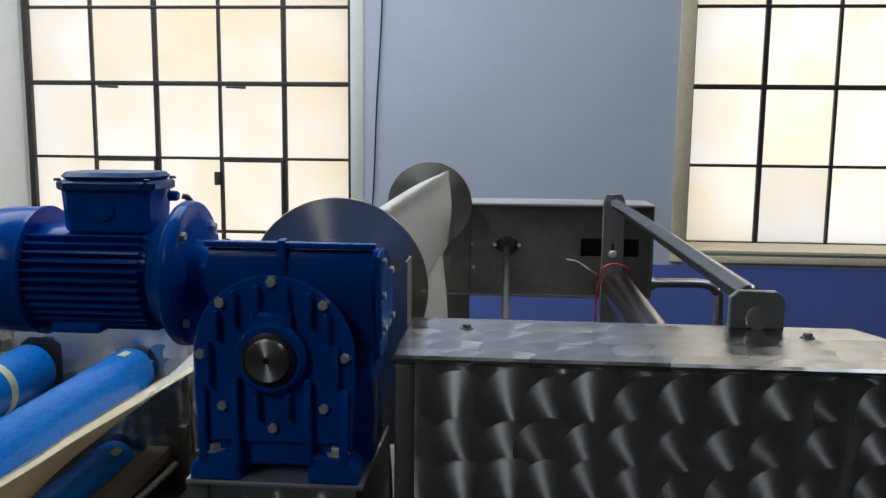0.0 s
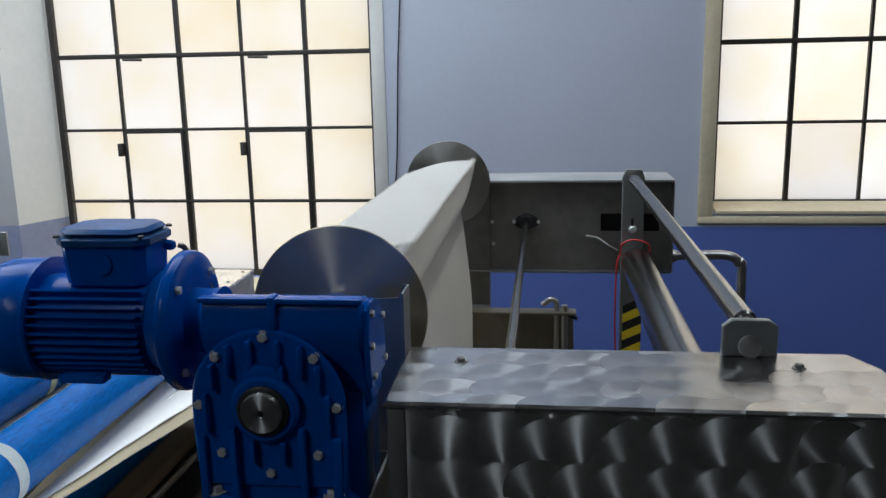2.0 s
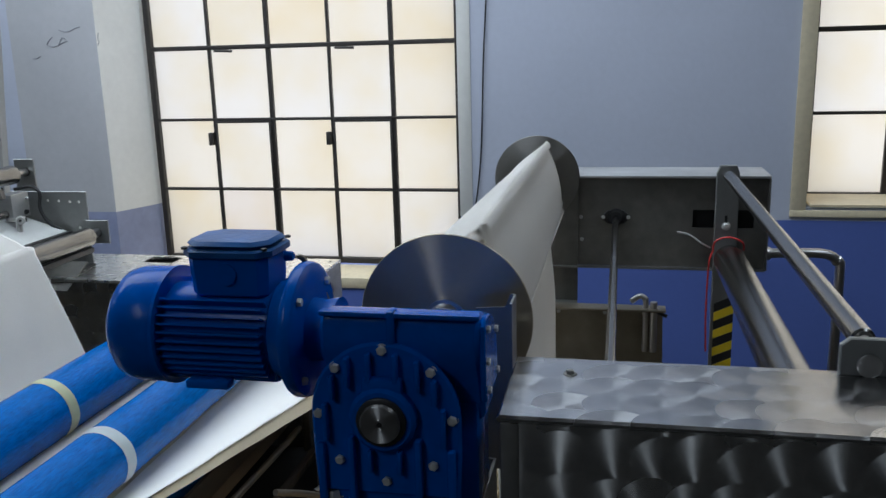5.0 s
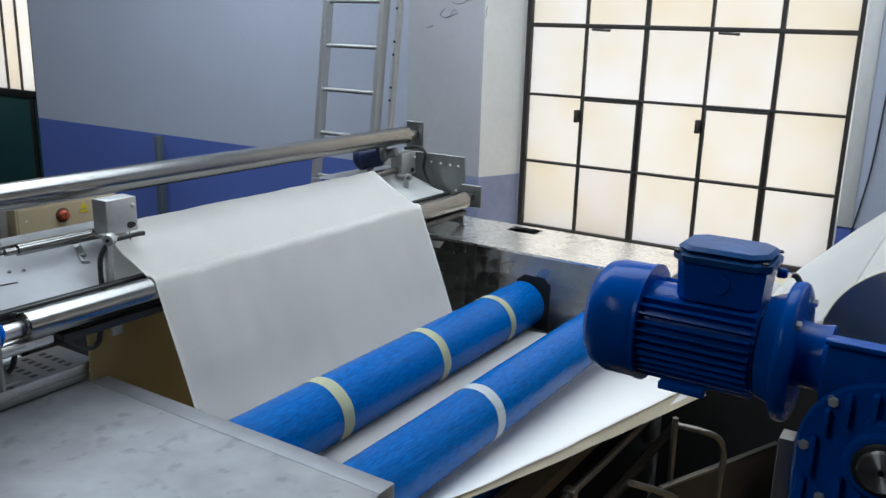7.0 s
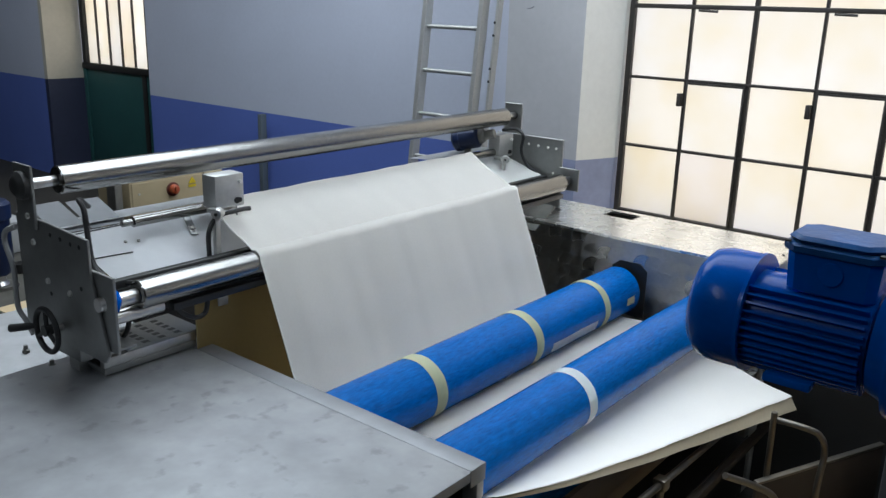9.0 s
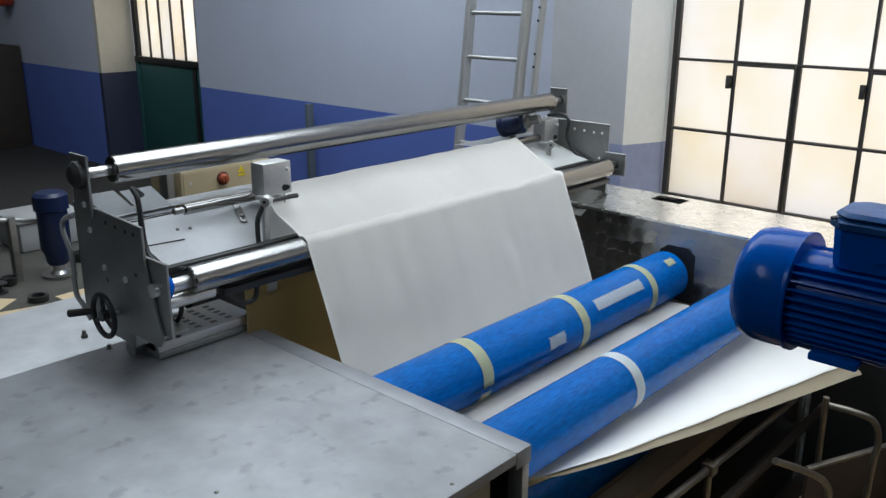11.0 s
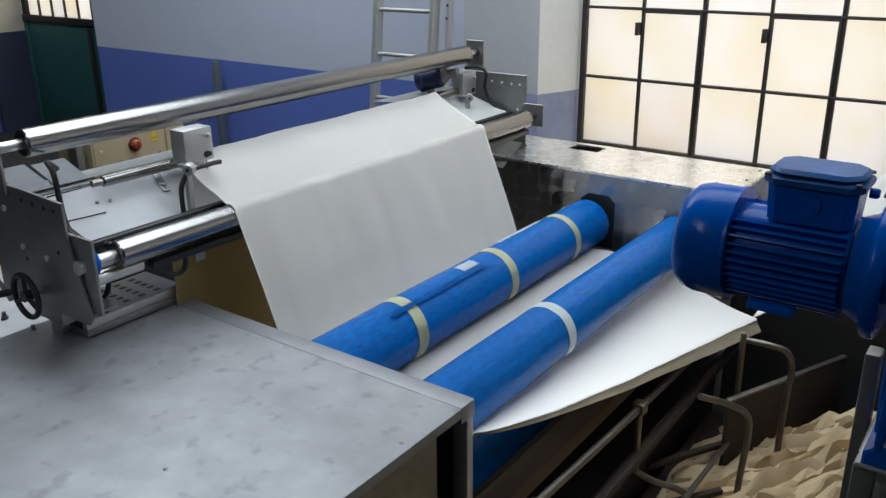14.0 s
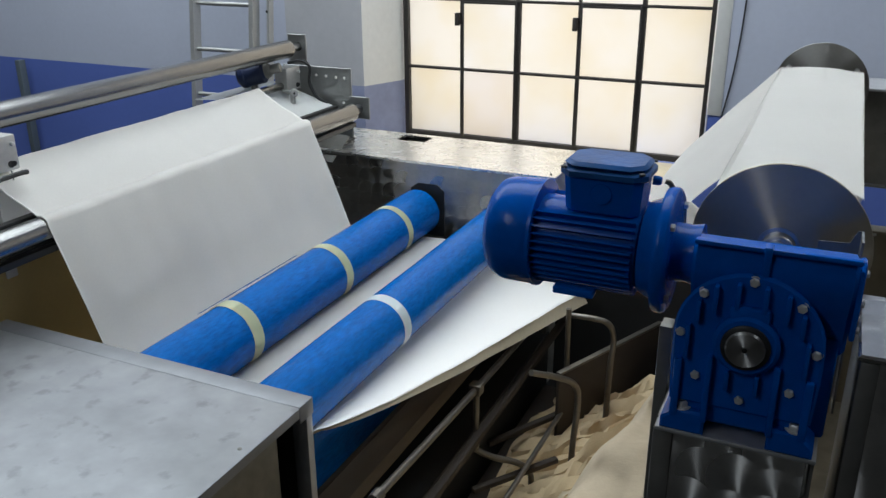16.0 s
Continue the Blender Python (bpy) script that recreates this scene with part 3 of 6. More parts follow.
# thin cable down the wall
thing(mesh_ob("wall_cable", tube([(0.135, WALL_Y - 0.008, 3.6), (0.13, WALL_Y - 0.008, 2.6), (0.10, WALL_Y - 0.01, 2.0), (0.075, WALL_Y - 0.008, 1.45), (0.02, WALL_Y - 0.01, 1.05)], 0.0042, 6), BLACK),
      "thin black cable hanging down the wall", "cable")

# gate in the north wall: green sheet below, barred glass above
gate = thing(empty("door_1"), "dark green steel gate with barred frosted glazing", "door", kind="structure")
gy = 6.56
part("door_leaf", box(GATE[0] + 0.06, GATE[1], gy, gy + 0.05, 0.0, 1.24, 0.004), GREEN, gate)
part("door_rail", box(GATE[0] + 0.06, GATE[1], gy - 0.03, gy + 0.06, 1.24, 1.31, 0.006), DARK, gate)
for k, x in enumerate((-9.28, -8.02, -7.84)):
    part("door_stile", box(x - 0.035, x + 0.035, gy - 0.02, gy, 0.0, 1.24, 0.004), DARK if k else GREEN, gate)
part("door_stile", box(-9.27, -9.19, gy - 0.03, gy + 0.06, 1.31, 3.4, 0.004), DARK, gate)
for k in range(9):
    x = -8.95 + 0.255 * k
    part("glazing_bar", box(x - 0.008, x + 0.008, gy - 0.012, gy + 0.012, 1.31, 3.4), IRON, gate)
for k in range(8):
    g = part("pane", box(-9.2 + 0.25 * k, -8.955 + 0.25 * k, gy + 0.014, gy + 0.018, 1.31, 3.4), PANE, gate)
    g.visible_shadow = False

# ---- geared motor that drives the reel ----
GX, GZ, GY = 0.521, 1.550, 2.455     # shaft centre and front face


def geared_motor():
    root = thing(empty("geared_motor", pose(GX, GY, GZ)), "blue enamelled electric motor on a worm gearbox, dusty", "motor")
    # gearbox: arched front body on two feet
    arch = [(0.104 * math.cos(a), 0.105 * math.sin(a)) for a in np.linspace(0, math.pi, 19)]
    body = [(-0.104, -0.160)] + [(-0.104, 0.0)] + arch[::-1][1:-1] + [(0.104, 0.0), (0.104, -0.160)]
    bm = plate(body, 0.012, 0.150, "y", 0.006)
    gb = part("gearbox_body", bm, BLUE, root)
    # front cover ring, slightly proud
    ring = [(0.112 * math.cos(a), 0.112 * math.sin(a)) for a in np.linspace(0, math.pi, 25)]
    cov = [(-0.108, -0.125), (-0.112, -0.05)] + ring[::-1] + [(0.112, -0.05), (0.108, -0.125)]
    part("front_cover", plate(cov, 0.004, 0.016, "y", 0.004), BLUE, root)
    # feet
    for s in (-1, 1):
        bm = plate([(s * 0.118, -0.178), (s * 0.118, -0.158), (s * 0.094, -0.138), (s * 0.048, -0.138), (s * 0.048, -0.178)], -0.004, 0.150, "y", 0.004)
        part("foot", bm, BLUE, root)
        bm = add_bolt(bmesh.new(), s * 0.088, 0.012, -0.1375, 0.011, 0.010, (0, 0, 1))
        add_lathe(bm, [(0, 0.016), (0.002, 0.016)], (s * 0.088, 0.012, -0.139), (s * 0.088, 0.012, -0.1), 14)
        part("foot_bolt", bm, ZINC, root)
    # ribs on the face
    for x, z0, z1 in ((-0.052, 0.045, 0.090), (0.052, 0.045, 0.090), (-0.020, 0.055, 0.098), (0.020, 0.055, 0.098), (-0.076, 0.025, 0.062), (0.076, 0.025, 0.062),
                      (-0.088, -0.04, 0.018), (0.088, -0.04, 0.018), (-0.022, -0.085, -0.05), (0.022, -0.085, -0.05)):
        part("rib", box(x - 0.0035, x + 0.0035, -0.010, 0.008, z0, z1, 0.002), BLUE, root)
    for s in (-1, 1):
        part("leg_rib", box(s * 0.050 - 0.005, s * 0.050 + 0.005, -0.010, 0.010, -0.150, -0.030, 0.003), BLUE, root)
        part("leg_rib", box(s * 0.098 - 0.006, s * 0.098 + 0.006, -0.006, 0.010, -0.150, -0.045, 0.003), BLUE, root)
    # hub, seal and turning hollow shaft
    part("hub", lathe([(0, 0.050), (0.016, 0.050), (0.022, 0.044), (0.022, 0.035)], (0, 0.008, 0), (0, -1, 0), 40), BLUE, root)
    part("hub_step", box(-0.030, 0.030, -0.009, 0.01, 0.030, 0.062, 0.006), BLUE, root)
    part("shaft_seal", lathe([(0, 0.037), (0.004, 0.037), (0.006, 0.034)], (0, -0.014, 0), (0, -1, 0), 32), BLACK, root)
    bm = lathe([(0, 0.0295), (0.006, 0.0295), (0.008, 0.0275), (0.0082, 0.006), (0.0065, 0.0045)], (0, -0.018, 0), (0, -1, 0), 36)
    cap = part("shaft_end", bm, turned_steel("shaft_steel", (0.50, 0.495, 0.485), 0.52), root, "bare turned steel shaft end")
    part("centre_hole", lathe([(0, 0.004), (0.0012, 0.004)], (0, -0.0245, 0), (0, -1, 0), 12), BLACK, cap)
    # cover bolts
    for k in range(8):
        a = math.radians(90 + 45 * k)
        r = 0.1015 if k % 2 == 0 else 0.1015
        bm = add_bolt(bmesh.new(), r * math.cos(a) * 0.985, 0.004, r * math.sin(a), 0.0075, 0.006)
        add_lathe(bm, [(0, 0.0095), (0.0015, 0.0095)], (r * math.cos(a) * 0.985, 0.006, r * math.sin(a)), (r * math.cos(a) * 0.985, 0, r * math.sin(a)), 12)
        part("cover_bolt", bm, ZINC, root)
    # worm housing across the top
    housing_ = part("worm_housing", plate([(0.060, -0.02), (0.034, 0.055), (0.014, 0.085), (0.012, 0.128), (0.020, 0.145), (0.034, 0.149), (0.062, 0.147), (0.100, 0.134), (0.130, 0.100), (0.142, 0.050), (0.142, -0.02)], -0.096, 0.139, "x", 0.006), BLUE, root)
    part("gear_case", box(-0.092, 0.130, 0.046, 0.146, -0.166, 0.01, 0.006), BLUE, root)
    part("housing_rib", box(-0.094, 0.141, 0.008, 0.024, 0.147, 0.1555, 0.003), BLUE, housing_)
    part("housing_lug", box(0.007, 0.019, 0.004, 0.03, 0.110, 0.159, 0.004), BLUE, housing_)
    cover_ = part("end_cover", plate([(0.030, 0.020), (0.022, 0.04), (0.016, 0.09), (0.020, 0.136), (0.034, 0.146), (0.062, 0.144), (0.098, 0.130), (0.126, 0.098), (0.136, 0.050), (0.128, 0.020)], 0.139, 0.147, "x", 0.002), BLUE, root)
    for y, z in ((0.040, 0.035), (0.036, 0.128), (0.120, 0.036), (0.110, 0.105), (0.030, 0.082)):
        part("cover_bolt", add_bolt(bmesh.new(), 0.147, y, z, 0.006, 0.005, (1, 0, 0)), ZINC, cover_)
    # motor, axis along x
    my, mz = 0.105, 0.094
    A = lambda x: (x, my, mz)
    flange = part("motor_flange", lathe([(0, 0.070), (0.0, 0.099), (0.003, 0.1045), (0.008, 0.1065), (0.017, 0.1065), (0.021, 0.104), (0.022, 0.089), (0.048, 0.078)], A(-0.137), A(-1), 56), BLUE, root)
    part("neck", lathe([(0, 0.052), (0.020, 0.048), (0.043, 0.050)], A(-0.094), A(-1), 48), BLUE, root)
    for k in range(4):
        a = math.radians(45 + 90 * k)
        part("flange_bolt", add_bolt(bmesh.new(), -0.1375, my + 0.088 * math.cos(a), mz + 0.088 * math.sin(a), 0.007, 0.007, (1, 0, 0)), ZINC, flange)
    part("stator", lathe([(0, 0.070), (0.20, 0.070)], A(-0.190), A(-1), 40), BLUE, root)
    for k in range(40):
        a = math.tau * k / 40
        if 0.28 < math.sin(a) and abs(math.cos(a)) < 0.62:
            continue
        m = Matrix.Translation((0, my, mz)) @ Matrix.Rotation(a, 4, "X")
        part("cooling_fin", box(-0.376, -0.194, 0.068, 0.0855, -0.0016, 0.0016, 0.0, m), BLUE, root)
    part("foot_pad", box(-0.32, -0.25, my - 0.085, my - 0.06, mz - 0.075, mz - 0.062, 0.003), BLUE, root)
    part("fan_cowl", lathe([(0, 0.0915), (0.004, 0.0935), (0.056, 0.0935), (0.074, 0.089), (0.086, 0.076), (0.091, 0.050), (0.0915, 0.01)], A(-0.366), A(-1), 56), BLUE, root)
    part("cowl_lip", lathe([(0, 0.0955), (0.006, 0.0955)], A(-0.364), A(-1), 56), BLUE, root)
    # terminal box
    def octagon(x0, x1, y0, y1, c):
        return [(x0 + c, y0), (x1 - c, y0), (x1, y0 + c), (x1, y1 - c), (x1 - c, y1), (x0 + c, y1), (x0, y1 - c), (x0, y0 + c)]
    bm = plate(octagon(-0.322, -0.190, my - 0.050, my + 0.050, 0.014), mz + 0.062, mz + 0.128, "z", 0.003)
    for v in bm.verts:
        if v.co.z < mz + 0.09:
            v.co.x = -0.256 + (v.co.x + 0.256) * 0.94
            v.co.y = my + (v.co.y - my) * 0.94
    terminal = part("terminal_box", bm, BLUE, root)
    bm = plate(octagon(-0.329, -0.183, my - 0.056, my + 0.056, 0.020), mz + 0.122, mz + 0.136, "z", 0.003)
    add_plate(bm, octagon(-0.325, -0.187, my - 0.052, my + 0.052, 0.022), mz + 0.136, mz + 0.148, "z", 0.006)
    lid = part("terminal_lid", bm, BLUE_FADED, terminal, "dust-worn lid of the terminal box")
    for x in (-0.321, -0.191):
        for y in (my - 0.047, my + 0.047):
            part("lid_screw", lathe([(0, 0.005), (0.003, 0.005), (0.004, 0.003)], (x, y, mz + 0.136), (x, y, 9), 10), DARK, terminal)
    part("name_plate", lathe([(0, 0.018), (0.002, 0.017)], (-0.255, my - 0.0495, mz + 0.098), (-0.255, -9, mz + 0.098), 20), BLUE, terminal)
    part("cable_gland", lathe([(0, 0.008), (0.010, 0.008), (0.014, 0.006)], (-0.186, my + 0.02, mz + 0.112), (1, my + 0.02, mz + 0.112), 14), BLUE, terminal)
    part("motor_cable", tube([(-0.166, my + 0.02, mz + 0.112), (-0.158, my + 0.022, mz + 0.108), (-0.148, my + 0.03, mz + 0.085), (-0.140, my + 0.07, mz + 0.03), (-0.136, my + 0.10, mz - 0.05)], 0.0045, 8), PIPE, root)
    return root, cap


motor, shaft_end = geared_motor()

# ---- right-hand machine: near side housing, pedestal, far side frame ----
HX0, HX1, HY0, HY1, HZ = 0.683, 1.425, 2.500, 2.745, 1.546
housing = thing(empty("machine_housing"), "swirl-ground stainless side housing of a textile machine", "machine")
part("front_panel", box(HX0 + 0.010, HX1 - 0.003, HY0, HY0 + 0.004, 0.10, HZ - 0.012), SWIRL_FRONT, housing)
part("corner_strip", box(HX0, HX0 + 0.028, HY0 - 0.004, HY0 + 0.03, 0.10, HZ - 0.012, 0.004), STEEL_DARK, housing)
bm = plate([(HX0 - 0.004, HY0 - 0.006), (HX1, HY0 - 0.006), (HX1, HY1 - 0.07), (HX1 - 0.03, HY1), (HX0 - 0.004, HY1)], HZ - 0.012, HZ, "z", 0.004)
part("top_panel", bm, SWIRL_TOP, housing)
part("end_panel", box(HX0, HX0 + 0.006, HY0 + 0.004, HY1, 0.10, HZ - 0.012), STEEL_DARK, housing)
part("end_panel", box(HX1 - 0.006, HX1 - 0.001, HY0 + 0.004, HY1 - 0.07, 0.10, HZ - 0.012), STEEL_WORN, housing)
part("back_panel", box(HX0 + 0.006, HX1 - 0.006, HY1 - 0.006, HY1, 0.10, HZ - 0.012), STEEL_DARK, housing)
part("plinth", box(HX0 + 0.02, HX1 - 0.02, HY0 + 0.02, HY1 - 0.02, 0.0, 0.10), DARK, housing)
for x in (0.775, 1.300):
    bm = add_bolt(bmesh.new(), x, 2.672, HZ, 0.007, 0.007, (0, 0, 1))
    add_lathe(bm, [(0, 0.011), (0.0015, 0.011)], (x, 2.672, HZ - 0.0005), (x, 2.672, 2), 14)
    part("bolt", bm, STEEL_DARK, housing)

pedestal = thing(empty("motor_pedestal"), "swirl-ground stainless pedestal with angle-iron top under the gearbox", "pedestal")
part("pedestal_front", box(0.425, 0.632, 2.470, 2.474, 0.0, 1.363), SWIRL_FRONT, pedestal)
part("corner_post", box(0.392, 0.425, 2.462, 2.50, 0.0, 1.363, 0.004), STEEL_DARK, pedestal)
part("angle_post", box(0.366, 0.389, 2.592, 2.632, 0.0, 1.488, 0.003), STEEL_DARK, pedestal, "bare steel post rising beside the gearbox")
part("pedestal_side", box(0.392, 0.396, 2.50, 2.72, 0.0, 1.363), STEEL_DARK, pedestal)
part("pedestal_side", box(0.640, 0.645, 2.474, 2.72, 0.0, 1.363), STEEL_DARK, pedestal)
part("pedestal_back", box(0.396, 0.640, 2.716, 2.72, 0.0, 1.363), STEEL_DARK, pedestal)
part("top_plate", box(0.396, 0.646, 2.452, 2.62, 1.364, 1.372, 0.002), STEEL_WORN, pedestal)
# guard plate between gearbox and housing
bm = bmesh.new()
add_plate(bm, [(0.600, 1.30), (0.600, 1.613), (0.652, 1.616), (0.662, 1.640), (0.672, 1.640), (0.672, 1.30)], 2.80, 2.803, "y")
add_box(bm, 0.668, 0.672, 2.74, 2.80, 1.30, 1.64)
thing(mesh_ob("guard_plate", bm, PLATE), "bent grey sheet-steel guard beside the gearbox", "guard plate")

FY = 4.70    # inner face of the far side frame
frame_far = thing(empty("side_frame"), "dull stainless far side frame with slots and lipped top", "machine frame")
FX0, FX1, FZ0, FZ1 = 0.555, 1.395, 1.215, 1.580
sl = (1.125, 1.350, 1.372, 1.442)
for a, b, c, d in ((FX0, sl[0], FZ0, FZ1 - 0.012), (sl[1], FX1, FZ0, FZ1 - 0.012), (sl[0], sl[1], FZ0, sl[2]), (sl[0], sl[1], sl[3], FZ1 - 0.012)):
    part("web_sheet", box(a, b, FY, FY + 0.005, c, d), STEEL_DARK, frame_far)
# Black sheet put behind the slots for the shade inside the frame.
part("slot_backing", box(FX0 + 0.01, FX1 - 0.01, FY + 0.04, FY + 0.045, FZ0, FZ1 - 0.02), BLACK, frame_far)
part("top_flange", box(FX0, FX1 + 0.003, FY - 0.045, FY + 0.20, FZ1 - 0.010, FZ1, 0.002), STEEL_WORN, frame_far)
part("end_flange", box(FX1 - 0.002, FX1 + 0.003, FY - 0.045, FY + 0.20, FZ0 + 0.002, FZ1 - 0.011, 0.0), STEEL_DARK, frame_far)
part("bottom_flange", box(FX0, FX1, FY - 0.030, FY, FZ0 - 0.006, FZ0, 0.001), STEEL_DARK, frame_far)
part("end_plate", box(0.545, 0.690, FY - 0.014, FY - 0.003, 1.065, FZ1 + 0.035, 0.003), STEEL_DARK, frame_far)
part("end_flange", box(0.545, 0.690, FY - 0.06, FY - 0.015, 1.065, 1.072), PLATE, frame_far)
part("leg", box(0.60, 0.68, FY + 0.01, FY + 0.19, 0.0, FZ0 - 0.008, 0.003), STEEL_DARK, frame_far)
for x, z in ((0.70, 1.41), (0.705, 1.32), (0.62, 1.605)):
    part("bolt", add_bolt(bmesh.new(), x, FY - 0.001 if z < 1.5 else FY - 0.014, z, 0.008, 0.006), ZINC, frame_far)
# flange bearing of the rod
bm = lathe([(0, 0.030), (0.010, 0.034), (0.022, 0.026), (0.030, 0.024)], (0.835, FY, 1.412), (0.835, 0, 1.412), 24)
add_plate(bm, [(0.775, 1.412), (0.805, 1.386), (0.865, 1.386), (0.895, 1.412), (0.865, 1.438), (0.805, 1.438)], FY - 0.012, FY, "y", 0.003)
bearing = thing(mesh_ob("flange_bearing", bm, BLACK), "black cast flange bearing bolted to the frame", "bearing")
for s in (-1, 1):
    part("bolt", add_bolt(bmesh.new(), 0.835 + 0.048 * s, FY - 0.012, 1.412, 0.008, 0.007), ZINC, bearing)
thing(mesh_ob("guide_rod", rod((0.835, FY - 0.02, 1.412), (0.835, 2.75, 1.412), 0.0115, 24, 0.002), ROLLER), "polished steel guide rod", "rod")



def steel_roller(name, label, a, b, r, length, start, journals):
    """A plain steel roller: barrel with chamfered ends and a thinner journal at each end."""
    root = thing(empty(name), label, "roller")
    a, d = Vector(a), (Vector(b) - Vector(a)).normalized()
    c = 0.004
    part("barrel", lathe([(0, r - c), (c, r), (length - c, r), (length, r - c)], a + d * start, a + d * 99, 40), ROLLER, root)
    for s0, s1, rj in journals:
        part("journal", lathe([(0, rj - 0.001), (0.002, rj), (s1 - s0 - 0.002, rj), (s1 - s0, rj - 0.001)], a + d * s0, a + d * 99, 24), STEEL, root)
    return root


# roller bracket straps and rollers
strap = thing(empty("roller_bracket"), "grey steel strap bracket with slotted bolt", "bracket")
hole = [(1.200, 0.30), (1.200, 1.590), (1.212, 1.622), (1.272, 1.622), (1.284, 1.590), (1.284, 0.30)]
part("strap", plate(hole, FY - 0.058, FY - 0.046, "y", 0.003), PLATE, strap)
part("slot", box(1.236, 1.246, FY - 0.0595, FY - 0.058, 1.405, 1.432), BLACK, strap)
bm = add_bolt(bmesh.new(), 1.242, FY - 0.058, 1.392, 0.012, 0.010)
add_lathe(bm, [(0, 0.017), (0.002, 0.017)], (1.242, FY - 0.057, 1.392), (1.242, 0, 1.392), 16)
part("bolt", bm, ZINC, strap)
for k in range(9):
    z = 0.765 + 0.036 * k
    part("hazard_stripe", plate([(1.212, z), (1.284, z + 0.034), (1.284, z + 0.068), (1.212, z + 0.034)], FY - 0.0605, FY - 0.0585, "y"), YELLOW if k % 2 else BLACK, strap)
near_br = thing(empty("roller_bracket"), "grey steel roller bracket standing on the housing", "bracket")
hz = HZ
part("plate", plate([(1.193, hz), (1.193, hz + 0.050), (1.207, hz + 0.062), (1.265, hz + 0.062), (1.280, hz + 0.050), (1.280, hz)], 2.722, 2.734, "y", 0.002), PLATE, near_br)
part("spindle", lathe([(0, 0.019), (0.004, 0.019), (0.005, 0.017)], (1.237, 2.722, hz + 0.018), (1.237, 0, hz + 0.018), 24), STEEL, near_br)
steel_roller("guide_roller", "slim polished steel guide roller", (1.240, 2.745, 1.588), (1.238, 4.66, 1.590), 0.0195, 1.81, 0.03, ((-0.005, 0.029, 0.010), (1.841, 1.88, 0.010)))
steel_roller("drum_roller", "thick polished steel roller", (1.250, 2.76, 1.282), (1.250, 4.66, 1.282), 0.056, 1.75, 0.05, ((0, 0.049, 0.015), (1.801, 1.88, 0.015)))
thing(mesh_ob("red_wire", tube([(1.195, 4.60, 1.30), (1.20, 4.58, 1.345), (1.245, 4.58, 1.362), (1.295, 4.58, 1.345), (1.305, 4.60, 1.31)], 0.0035, 6), RED_WIRE), "thin red wire looped over a roller end", "wire")
thing(mesh_ob("red_wire", tube([(1.195, 4.60, 1.305), (1.182, 4.60, 1.25), (1.180, 4.61, 1.05), (1.186, 4.62, 0.9)], 0.0035, 6), RED_WIRE), "thin red wire hanging down the frame", "wire")
thing(mesh_ob("loose_wire", tube([(1.185, 4.62, 1.312), (1.15, 4.60, 1.335), (1.11, 4.62, 1.36), (1.065, 4.63, 1.368)], 0.004, 6), ALU), "grey bare wire end", "wire")
thing(mesh_ob("drain_pipe", tube([(1.40, 4.80, 1.252), (1.52, 4.80, 1.256), (1.635, 4.80, 1.254), (1.680, 4.80, 1.222), (1.692, 4.80, 1.15), (1.692, 4.80, 0.4), (1.692, 4.80, 0.0)], 0.019, 14), STEEL),
      "bent stainless pipe running down from the frame", "pipe")
part("pipe_union", lathe([(0, 0.026), (0.022, 0.028), (0.036, 0.023)], (1.398, 4.80, 1.252), (2, 4.80, 1.252), 14), STEEL, bpy.data.objects["drain_pipe"])

# tank between the side frames, seen below the cloth
TANK_STEEL = material("stained_tank_steel", (0.30, 0.265, 0.205), 0.42, 0.75, grain=0.25, grain_scale=14, blotch=0.5, blotch_scale=5, rough_var=0.25)
tank = thing(empty("dye_tank"), "dark stained stainless tank under the reel", "tank")
part("tank_back", plate([(0.55, 0.1), (0.55, 0.98), (0.60, 1.065), (1.02, 1.065), (1.04, 0.1)], 4.615, 4.625, "y"), TANK_STEEL, tank)
part("tank_rim", box(0.56, 1.03, 4.56, 4.63, 1.066, 1.076, 0.002), TANK_STEEL, tank)
part("tank_floor", box(0.55, 1.40, 2.76, 4.615, 0.30, 0.31), TANK_STEEL, tank)
part("tank_side", box(1.392, 1.40, 2.76, 4.615, 0.0, 1.00), TANK_STEEL, tank)
part("tank_side", box(0.545, 0.551, 2.76, 4.615, 0.0, 0.80), TANK_STEEL, tank)
for x in (0.62, 0.80, 0.95):
    part("rim_bolt", add_bolt(bmesh.new(), x, 4.615, 1.045, 0.008, 0.006), ZINC, tank)
valve = thing(empty("steam_valve"), "small stainless valve and pipe elbow", "valve")
part("pipe", tube([(0.955, 4.59, 0.9), (0.955, 4.59, 1.09), (0.950, 4.59, 1.115), (0.93, 4.59, 1.122), (0.90, 4.59, 1.10)], 0.011, 10), STEEL, valve)
part("pipe", rod((0.985, 4.59, 0.9), (0.985, 4.59, 1.10), 0.014, 12), STEEL, valve)
part("handle", rod((0.985, 4.58, 1.07), (1.035, 4.57, 1.05), 0.007, 8), BLACK, valve)

# ---- reel with the cloth that it draws over ----
RX, RZ, RY0, RY1, RR, RC = 0.532, 1.571, 2.853, 4.645, 0.1645, 0.1555
SPIN, PHASE = 429.4, 60.4        # degrees a second, clockwise as seen from the front; angle of a bar at the start
reel = thing(empty("cloth_reel", pose(RX, RY0, RZ)), "turning three-bar reel with turned steel discs wrapped in white cloth", "reel")
L = RY1 - RY0
part("disc", lathe([(0, RR - 0.001), (0.001, RR), (0.005, RR), (0.006, RR - 0.001)], (0, 0, 0), (0, 1, 0), 72), TURNED, reel, "turned bright steel end disc")
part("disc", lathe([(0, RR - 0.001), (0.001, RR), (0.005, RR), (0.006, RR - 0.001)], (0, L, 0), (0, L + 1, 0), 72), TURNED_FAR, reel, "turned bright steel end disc")
